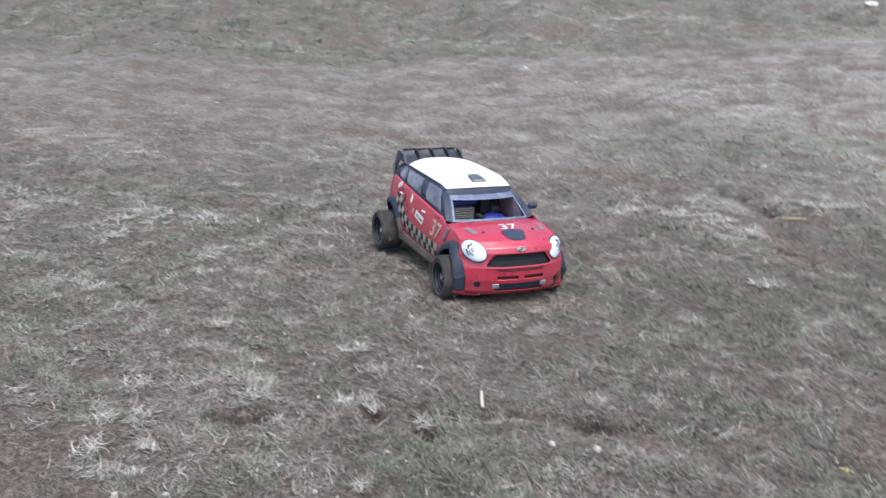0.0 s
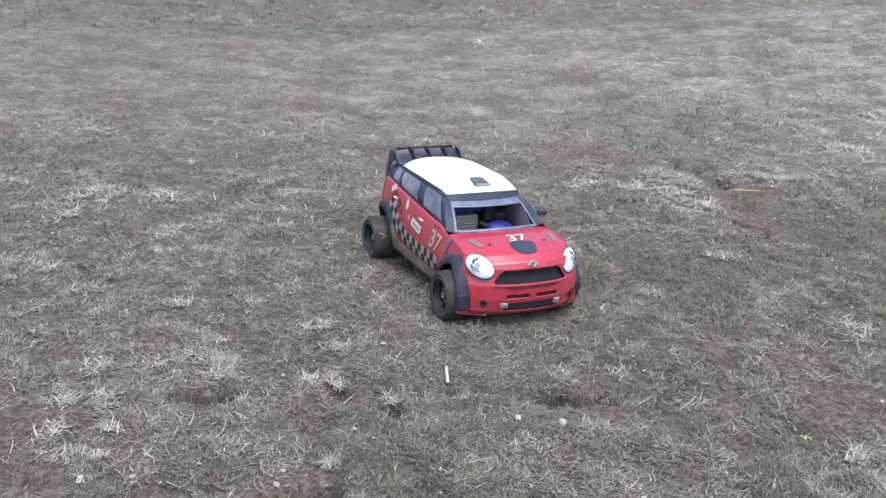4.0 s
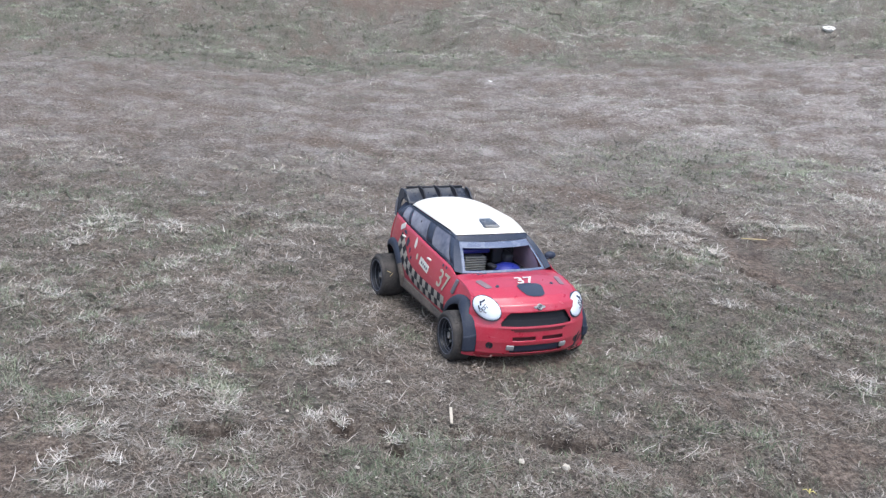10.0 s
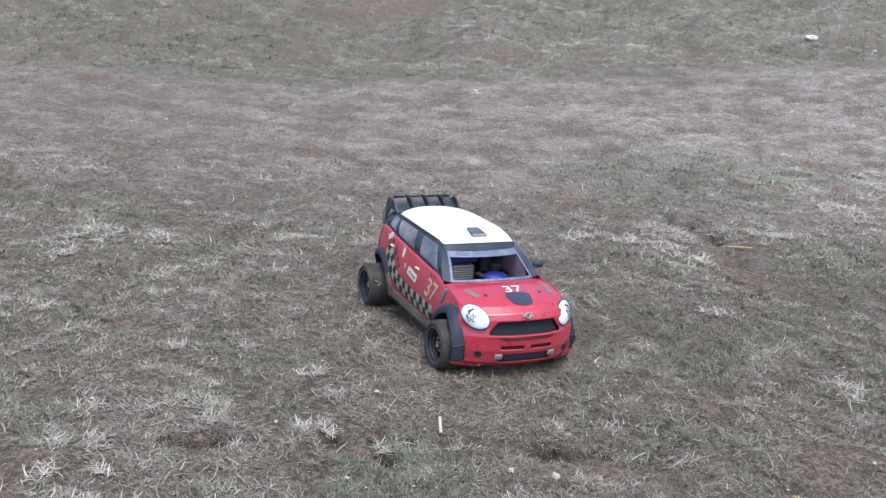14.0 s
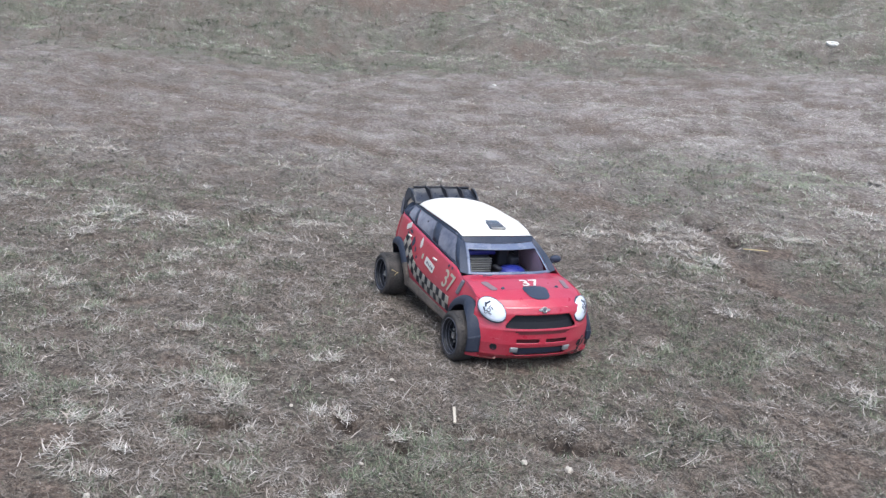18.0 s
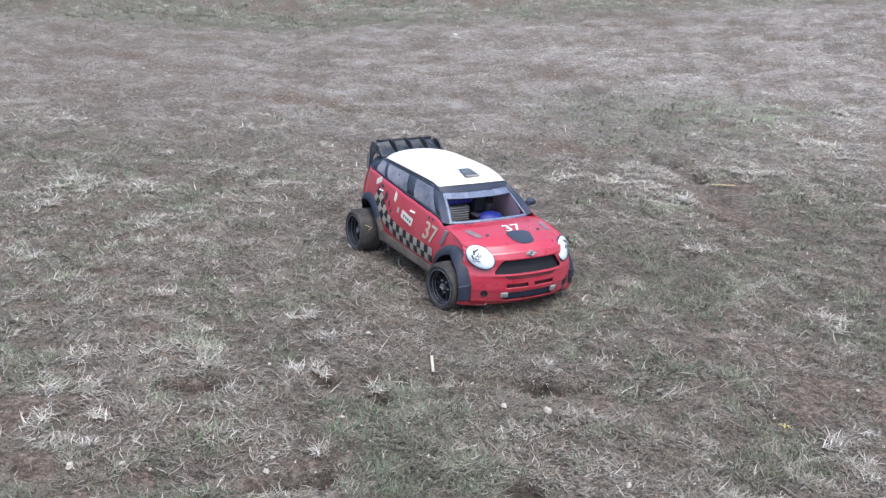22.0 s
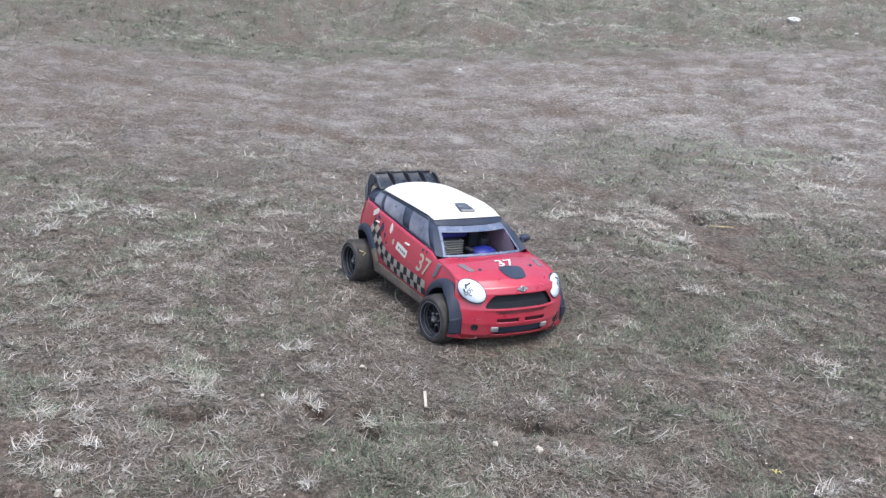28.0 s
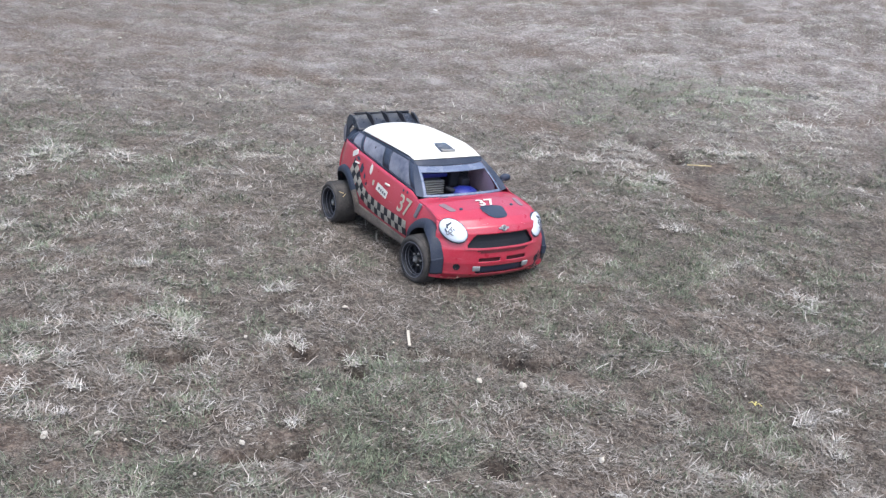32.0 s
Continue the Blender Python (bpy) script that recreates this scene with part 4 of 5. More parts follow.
    for s in (-1, 1):
        vent = [(x + 0.25 * y * s, y) for x, y in rounded(0.019, 0.058, 0.007)]
        part("bonnet_vent", mesh_of(*plate(vent, 0.002), False), VENT, body, "scuffed grey bonnet vent", nose_pose(0.838, -0.70 if s < 0 else 0.78, 0.001) @ pose(0, 0, 0, 0, 0, -6 * s))
        part("bonnet_pin", mesh_of(*lathe([(-0.004, 0.0008), (-0.004, 0.004), (0.0, 0.006)], 14)), CHARCOAL, body, "", nose_pose(0.80, 0.52 * s, 0.0015) @ pose(0, 0, 0, -90, 0, 0))
    def seam(t, s):
        line = 0.600 + 0.085 * abs(s) ** 1.8
        return abs(t - line) < 0.0035 and abs(s) > 0.16
    part("bonnet_seam", mesh_of(*nose_sheet(0.59, 0.70, -0.60, 0.60, 48, 90, 0.0007, seam)), DEEP_RED, body, "dark shut line of the bonnet")
    part("bonnet_number", lettering("37", 0.061, 0.0005, 0.10), STICKER, body, "white race number 37", nose_pose(0.832, 0.03, 0.0046))
    part("washer_jet", box(0.03, 0.006, 0.003, 0.001), CHARCOAL, body, "", nose_pose(0.965, -0.55, 0.001))

    # cabin sides: pillars and window panes
    for side in (1, -1):
        panes = []
        ts = (0.0, 0.10, 0.90, 1.0)
        flip = (lambda p: p) if side == 1 else mirrored
        pillars = []
        for i in range(7):
            for j in range(3):
                piece = grid(lambda u, v: cabin_point(i + u, ts[j] + (ts[j + 1] - ts[j]) * v), 4, 3)
                if i in (1, 3, 5) and j == 1:
                    panes.append(grid(lambda u, v: cabin_point(i + 0.0 + u, ts[j] + (ts[j + 1] - ts[j]) * v, -0.0022), 4, 3))
                else:
                    pillars.append(piece)
        frame = part("window_surround", mesh_of(*flip(merged(*pillars))), CHARCOAL, car, "dark grey window pillars")
        thick(frame, 0.0015)
        for pane in panes:
            part("side_window", mesh_of(*flip(pane)), SMOKED, frame, "smoked dusty side window")

    # windscreen with its cut-out
    def rim_only(u, v):
        s = 2 * u - 1
        return abs(s) < 0.93 and 0.095 < v < 0.80
    screen = part("windscreen_border", mesh_of(*grid(lambda u, v: screen_point((2 * u - 1) * 0.93, v), 56, 24, rim_only)), LEXAN, body,
                  "clear windscreen border round a cut-out opening")
    thick(screen, 0.0015)
    for s in (-1, 1):
        pillar = grid(lambda u, v: screen_point(s * 0.925, v, 0.001).lerp(cabin_point(7, v, 0.0005) if s == -1 else Vector((cabin_point(7, v).x, -cabin_point(7, v, 0.0005).y, cabin_point(7, v).z)), u), 4, 8)
        part("windscreen_pillar", mesh_of(*pillar), CHARCOAL, body, "dark grey windscreen pillar")
    header = grid(lambda u, v: screen_point(2 * u - 1, 1.0, 0.001).lerp(roof_point(0.0, 2 * u - 1) + Vector((0.001, 0, -0.0015)), v), 30, 3)
    part("windscreen_header", mesh_of(*header), CHARCOAL, body, "dark band above the windscreen")

    # roof
    skin = grid(lambda u, v: roof_point(u, 2 * v - 1), 40, 28)
    roof = part("roof", mesh_of(*skin), WHITE, body, "plain white roof")
    thick(roof, 0.0016)
    drop = grid(lambda u, v: roof_point(u, -1) + Vector((0, -0.0015, -0.0015)) + Vector((0, -0.0025, -0.007)) * v, 40, 2)
    for edge in (drop, mirrored(drop)):
        part("roof_gutter", mesh_of(*edge), CHARCOAL, body, "dark roof edge")
    duct = [(-0.034, -0.023), (0.030, -0.027), (0.034, -0.022), (0.034, 0.022), (0.030, 0.027), (-0.034, 0.023)]
    hatch = part("roof_vent", mesh_of(*plate(duct, 0.0022), False), CHARCOAL, car, "flush black roof air vent", Matrix.Translation(roof_point(0.148, 0.05)) @ pose(0, 0, 0, 0, 8.5, 0))
    part("vent_scoop", box(0.046, 0.040, 0.0025, 0.001), GLOSSY, hatch, "", pose(-0.005, 0, 0.0024))
    # bright bar added for the glint along the vent's front edge
    part("vent_glint", box(0.011, 0.046, 0.005, 0.0018), SILVER, hatch, "silver bar for the glint on the front edge", pose(0.030, 0, 0.0026))
    for x, y in ((0.12, -0.55), (0.36, -0.28), (0.17, 0.42)):
        part("roof_rivet", mesh_of(*lathe([(-0.001, 0.0004), (-0.001, 0.0016), (0.0, 0.002)], 8)), CHARCOAL, body, "", Matrix.Translation(roof_point(x, y)) @ pose(0, 0, 0.0006, -90, 0, 0))

    # rear hatch glass behind the roof
    rear = grid(lambda u, v: roof_point(1.0, 2 * u - 1).lerp(Vector((-0.385, 0.135 * (2 * u - 1), 0.262)), v), 16, 5)
    part("rear_hatch", mesh_of(*rear), CHARCOAL, body, "dark rear hatch panel")
    quarter = grid(lambda u, v: cabin_point(0, 1 - v).lerp(Vector((-0.385 + 0.03 * (1 - v), -0.135 + 0.02 * (1 - v), 0.262 + 0.036 * (1 - v))), u), 3, 6)
    for q in (quarter, mirrored(quarter)):
        part("rear_quarter", mesh_of(*q), CHARCOAL, body)
    return body


def build_wing(body):
    """The tall rear spoiler with its vertical strakes and end plates."""
    def at(u, v):
        y = 0.118 * (2 * u - 1)
        edge = max(0.0, abs(2 * u - 1) - 0.80) / 0.20
        bay = abs(math.sin(math.pi * 4 * u)) ** 0.6
        lift = 0.003 * math.cos(math.pi * (2 * u - 1) * 0.5) - 0.013 * edge**2 * v - 0.0045 * bay * math.sin(math.pi * min(1, v * 1.1)) - 0.0020 * bay * v
        x = -0.318 - 0.070 * v - 0.008 * math.sin(math.pi * v)
        z = 0.300 + 0.039 * v**0.75 + lift
        return (x, y, z)

    blade = part("rear_spoiler", mesh_of(*grid(at, 64, 12)), SPOILER, body.parent, "tall dark grey rear spoiler")
    thick(blade, 0.004)
    part("spoiler_edge", mesh_of(*strip([(-0.384, 0.3415), (-0.390, 0.343), (-0.396, 0.340)], [0.206] * 3, 0.004)), BLACK, blade)
    for y in (-0.059, 0.0, 0.059):
        outline = [(-0.314, 0.309), (-0.326, 0.328), (-0.346, 0.342), (-0.392, 0.3455), (-0.392, 0.336), (-0.366, 0.324), (-0.340, 0.308)]
        v = [(x, y + d, z) for d in (-0.0022, 0.0022) for x, z in outline]
        n = len(outline)
        f = [tuple(range(n)), tuple(reversed(range(n, 2 * n)))] + [(i, (i + 1) % n, n + (i + 1) % n, n + i) for i in range(n)]
        part("spoiler_strake", mesh_of(v, f, False), BLACK, blade)
    for s in (-1, 1):
        outline = [(-0.318, 0.304, 0.115), (-0.345, 0.328, 0.116), (-0.372, 0.338, 0.117), (-0.390, 0.338, 0.118), (-0.399, 0.322, 0.121), (-0.396, 0.280, 0.129), (-0.384, 0.248, 0.135),
                   (-0.370, 0.247, 0.136), (-0.364, 0.272, 0.132), (-0.368, 0.294, 0.127), (-0.358, 0.312, 0.122), (-0.342, 0.306, 0.120)]
        v = [(x, s * (y + d), z) for d in (-0.002, 0.003) for x, z, y in outline]
        n = len(outline)
        f = [tuple(range(n)), tuple(reversed(range(n, 2 * n)))] + [(i, (i + 1) % n, n + (i + 1) % n, n + i) for i in range(n)]
        fin = [(-0.398, 0.304, 0.127), (-0.397, 0.282, 0.131), (-0.384, 0.250, 0.137), (-0.372, 0.248, 0.138), (-0.378, 0.272, 0.134), (-0.386, 0.296, 0.129)]
        v2 = [(x, s * (y + d), z) for d in (0.002, 0.005) for x, z, y in fin]
        k = len(fin)
        f2 = [tuple(range(k)), tuple(reversed(range(k, 2 * k)))] + [(i, (i + 1) % k, k + (i + 1) % k, k + i) for i in range(k)]
        part("end_plate_fin", mesh_of(v2, f2, False), SLATE, blade, "pale grey worn fin of the end plate")
        part("spoiler_bracket", box(0.036, 0.014, 0.034, 0.006), BLACK, blade, "", pose(-0.346, 0.106 * s, 0.284, 18 * s, 8, 0))
        part("spoiler_end_plate", mesh_of(v, f, False), SPOILER, blade, "dark spoiler end plate")


def build_trim(body):
    """Wheel-arch flares, skirts, stickers, mirror."""
    def flare(cx, a0, a1, r0, r1, out, reach):
        def at(u, v):
            a = radians(a0 + (a1 - a0) * u)
            r = r0 + (r1 - r0) * v
            x, z = cx + r * math.cos(a), HUB_Z + 0.006 + r * math.sin(a)
            if cx > 0 and x > cx:
                x -= 0.18 * v * r * math.cos(a)
            lip = out * math.sin(math.pi * min(1, 0.62 - 0.5 * v)) if v < 1 else 0.0
            zz = min(max(z, SILL(x)), BELT(x))
            y = side_y(x, zz) + 0.001 + lip
            if cx > 0:
                y = y * v + (1 - v) * max(y, reach + 0.018 * max(0.0, math.cos(a)) ** 0.5)
            return (x, -y, z)

        sheet = grid(at, 36, 6)
        inner = grid(lambda u, v: Vector(at(u, 0)).lerp(Vector((cx + 0.094 * math.cos(radians(a0 + (a1 - a0) * u)), -0.115, HUB_Z + 0.006 + 0.094 * math.sin(radians(a0 + (a1 - a0) * u)))), v), 36, 3)
        return sheet, inner, at

    for s in (1, -1):
        flip = (lambda p: p) if s == 1 else mirrored
        for cx, a0, a1 in ((AXLE, 14, 186), (-AXLE, 34, 190)):
            sheet, inner, edge = flare(cx, a0, a1, 0.084 if cx > 0 else 0.096, 0.110 if cx > 0 else 0.119, 0.012, 0.190 if s == 1 else 0.174)
            arch = part("wheel_arch_flare", mesh_of(*flip(sheet)), FLARE, body.parent, "dark grey plastic wheel-arch flare")
            part("arch_liner", mesh_of(*flip(inner)), BLACK, arch)
            if cx > 0:
                arch_end = edge
            else:
                sheet, inner, edge = flare(cx, -6, 34, 0.096, 0.119, 0.012, 0.190)
                part("arch_foot", mesh_of(*flip(sheet)), SKIRT, arch, "dirt-caked foot of the arch")
        skirt = grid(lambda u, v: flank_point(-0.175 + 0.345 * u, 0.060 + (0.022 + 0.012 * (1 - u)) * v, 0.003 + 0.007 * (1 - v)), 20, 4)
        sk = part("side_skirt", mesh_of(*flip(skirt)), SKIRT, body, "mud-stained grey side skirt")
        thick(sk, 0.003)
        def toe_at(u, v):
            far, low = (0.0, 0.050) if s == 1 else (0.015, 0.072)
            head = Vector(arch_end(0.0, u))
            foot = Vector((0.359, -0.207 + far, low)).lerp(Vector((0.369, -0.171, low)), u)
            bulge = math.sin(math.pi * u) * v
            return head.lerp(foot, v) + Vector((0.003 * bulge, -0.003 * bulge, 0))

        toe = part("bumper_corner", mesh_of(*flip(grid(toe_at, 6, 8))), FLARE, body.parent, "dark bumper corner guard")
        thick(toe, 0.003)
        scuff = grid(lambda u, v: toe_at(0.02 + 0.20 * u * (0.6 + 0.4 * math.sin(9 * v)), 0.35 + 0.6 * v) + Vector((0.0016, 0, 0)), 2, 10)
        part("guard_scuff", mesh_of(*flip(scuff)), MAUVE, toe, "scraped pink edge")
        lip = grid(lambda u, v: nose_point(0.0, -0.97, 0.006).lerp(Vector((0.356, -0.206 if s == 1 else -0.186, 0.040)), u) + Vector((0, -0.004 * math.sin(math.pi * u), 0.013 * v)), 6, 2)
        part("splitter_corner", mesh_of(*flip(lip)), RED, body, "red bumper lip end")

        put = (lambda m: m) if s == 1 else on_left
        # chequered band: over the rear arch, then along the doors
        size = 0.0235
        tile = mesh_of(*plate([(-size / 2, -size / 2), (size / 2, -size / 2), (size / 2, size / 2), (-size / 2, size / 2)], 0.0012), False)
        light, dark = tile.copy(), tile.copy()
        light.materials.append(CHECK)
        dark.materials.append(BLACK)
        path = [(-0.236, 0.208), (-0.222, 0.203), (-0.196, 0.186), (-0.170, 0.160), (-0.138, 0.140), (-0.095, 0.127), (-0.04, 0.121), (0.03, 0.118), (0.10, 0.117), (0.175, 0.117)]
        px, pz = np.array(path).T
        run = np.r_[0, np.cumsum(np.hypot(np.diff(px), np.diff(pz)))]
        count = int(run[-1] / size)
        for i in range(count):
            d = (i + 0.5) * size
            x, z = float(np.interp(d, run, px)), float(np.interp(d, run, pz))
            x2, z2 = float(np.interp(d + 0.01, run, px)), float(np.interp(d + 0.01, run, pz))
            a = math.degrees(math.atan2(z2 - z, x2 - x))
            for row in (0, 1):
                off = (row - 0.5) * size
                n = Vector((-math.sin(radians(a)), math.cos(radians(a)))) * off
                m = flank_pose(x + n.x, z + n.y, 0.0006, a)
                part("checker_square", dark if (i + row) % 2 else light, None, body, "", put(m))
        part("door_number", lettering("37", 0.076), BEIGE, body, "beige race number 37", put(flank_pose(0.134, 0.178, 0.0012, -4)))
        label = part("sponsor_sticker", mesh_of(*plate(rounded(0.074, 0.024, 0.003), 0.001), False), STICKER, body.parent, "small white sponsor sticker", put(flank_pose(-0.012, 0.184, 0.0008, -9)))
        for k, w in enumerate((0.010, 0.008, 0.009, 0.010)):
            part("sticker_bar", mesh_of(*plate(rounded(w, 0.008, 0.002), 0.0005), False), SLATE, label, "", pose(-0.018 + 0.014 * k, -0.001, 0.001))
        part("door_handle", box(0.026, 0.006, 0.006, 0.002), STICKER, body, "", put(flank_pose(0.012, 0.210, 0.002)))
        part("door_handle", box(0.024, 0.006, 0.006, 0.002), STICKER, body, "", put(flank_pose(-0.205, 0.222, 0.002)))
        part("white_sticker", mesh_of(*plate(rounded(0.038, 0.019, 0.004), 0.001), False), STICKER, body, "torn white sticker", put(flank_pose(-0.238, 0.246, 0.0008, 28)))
        part("white_sticker", mesh_of(*plate([(-0.008, -0.010), (0.001, -0.018), (0.008, -0.006), (0.006, 0.010), (-0.002, 0.018), (-0.007, 0.006)], 0.001), False), STICKER, body, "torn white sticker", put(flank_pose(-0.108, 0.226, 0.0008, 12)))
        for x, z, w, h, turn in ((-0.168, 0.214, 0.024, 0.034, 10), (-0.205, 0.236, 0.030, 0.012, -12), (-0.140, 0.196, 0.012, 0.022, 25), (-0.228, 0.226, 0.010, 0.016, 0), (-0.120, 0.176, 0.010, 0.014, -20)):
            blot = [(-w / 2, -h * 0.2), (-w * 0.1, -h / 2), (w * 0.3, -h * 0.35), (w / 2, h * 0.1), (w * 0.15, h * 0.25), (w * 0.1, h / 2), (-w * 0.3, h * 0.3)]
            part("dark_smudge", mesh_of(*plate(blot, 0.0006), False), CHARCOAL, body, "", put(flank_pose(x, z, 0.0006, turn)))
        part("side_crest", mesh_of(*plate(rounded(0.012, 0.018, 0.005), 0.0006), False), BEIGE, body, "", put(flank_pose(-0.075, 0.192, 0.0006, 10)))
        part("side_scuttle", box(0.013, 0.046, 0.009, 0.004), SLATE, body, "grey side scuttle", put(flank_pose(0.212, 0.188, 0.003, -10)))
        for k in (-1, 1):
            part("name_sticker", mesh_of(*plate(rounded(0.008, 0.008, 0.002), 0.0005), False), CHARCOAL, body, "", put(flank_pose(0.118 + 0.012 * k, 0.219, 0.0006)))

    # the cracked left corner of the bumper
    for k, (x, y, z, l, a, b) in enumerate(((0.352, 0.160, 0.052, 0.030, 70, 10), (0.362, 0.148, 0.040, 0.024, 50, 25), (0.345, 0.168, 0.066, 0.022, 95, -8), (0.356, 0.164, 0.086, 0.024, 80, 20), (0.350, 0.172, 0.044, 0.026, 60, -15))):
        shard = plate([(-l / 2, -0.003), (l / 2, -0.0012), (l / 2 - 0.003, 0.002), (-l / 2 + 0.004, 0.0035)], 0.0012)
        part("bumper_shard", mesh_of(*shard, False), PINK, body, "torn pink edge of the cracked bumper", pose(x, y, z, a, 0, 60 + b) @ pose(0, 0, 0, 0, 0, -50 + 20 * k))

    # the one mirror that is left, on the left door
    bm = bmesh.new()
    bmesh.ops.create_uvsphere(bm, u_segments=16, v_segments=10, radius=1)
    for v in bm.verts:
        v.co = Vector((v.co.x * 0.012 if v.co.x > 0 else v.co.x * 0.006, v.co.y * 0.018, v.co.z * 0.012))
    me = bpy.data.meshes.new("mirror")
    bm.to_mesh(me)
    bm.free()
    me.shade_smooth()
    part("wing_mirror", me, CHARCOAL, body, "dark grey wing mirror", pose(0.140, 0.173, 0.246, 0, 0, -12))
    part("mirror_stalk", box(0.010, 0.022, 0.007, 0.002), CHARCOAL, body, "", pose(0.143, 0.168, 0.241, 20, 0, 0))


def build_chassis(car):
    part("chassis_plate", box(0.60, 0.20, 0.006, 0.002), BLACK, car, "black chassis plate", pose(0, 0, 0.048))
    for x in (-AXLE, AXLE):
        for s in (-1, 1):
            part("suspension_arm", box(0.060, 0.110, 0.010, 0.003), BLACK, car, "black suspension arm", pose(x, 0.120 * s, 0.062, -6 * s, 0, 0))
            part("drive_shaft", mesh_of(*lathe([(-0.055, 0.0001), (-0.055, 0.005), (0.055, 0.005), (0.055, 0.0001)], 10)), SILVER, car, "", pose(x + 0.008, 0.115 * s, 0.070))
            part("damper", mesh_of(*lathe([(-0.06, 0.0001), (-0.06, 0.010), (0.02, 0.010), (0.02, 0.004), (0.06, 0.004), (0.06, 0.0001)], 12)), CHARCOAL, car, "", pose(x - 0.02, 0.105 * s, 0.120, 65 * s, 0, 0))

    # what shows through the windscreen
    head = part("engine_head", box(0.090, 0.100, 0.014, 0.004), BLUE, car, "blue anodised engine head", pose(0.058, -0.066, 0.257))
    for k in range(6):
        part("cooling_fin", box(0.086, 0.070, 0.0032, 0.001), SILVER, head, "", pose(0.006, 0.004, -0.019 - 0.0075 * k))
    part("engine_block", box(0.075, 0.070, 0.085, 0.006), BLACK, car, "black engine block", pose(0.058, -0.070, 0.205))
    bm = bmesh.new()
    bmesh.ops.create_uvsphere(bm, u_segments=20, v_segments=12, radius=1)
    for v in bm.verts:
        v.co = Vector((v.co.x * 0.036, v.co.y * 0.044, v.co.z * 0.020))
    me = bpy.data.meshes.new("filter")
    bm.to_mesh(me)
    bm.free()
    me.shade_smooth()
    part("air_filter", me, BLUE, car, "rounded blue air filter cover", pose(0.126, 0.034, 0.203))
    part("carburettor", box(0.05, 0.035, 0.06, 0.006), BLACK, car, "", pose(0.06, 0.022, 0.240))
    part("starter_housing", box(0.044, 0.034, 0.026, 0.006), BLACK, car, "black starter housing", pose(0.080, 0.050, 0.230, 0, 12, 15))
    part("throttle_servo", box(0.040, 0.022, 0.030, 0.004), BLACK, car, "", pose(0.030, 0.080, 0.236, 0, 0, 20))
    part("fuel_pipe", box(0.03, 0.018, 0.010, 0.003), BLACK, car, "", pose(0.120, -0.012, 0.214, 0, 10, 20))
    part("radio_box", box(0.12, 0.09, 0.05, 0.006), BLACK, car, "black radio box", pose(0.06, 0.07, 0.170))
    inner = grid(lambda u, v: (-0.20 + 0.37 * u, 0.130 - 0.016 * v, 0.180 + (min(0.292, 0.286 - 0.625 * (0.37 * u - 0.302) - 0.010) - 0.180) * v), 12, 4)
    part("inner_panel", mesh_of(*inner), MAUVE, car, "dull red inside of the shell")
    rear = grid(lambda u, v: (-0.14, -0.145 + 0.29 * u, 0.15 + 0.14 * v), 6, 4)
    part("bulkhead", mesh_of(*rear), BLACK, car, "dark inner bulkhead")


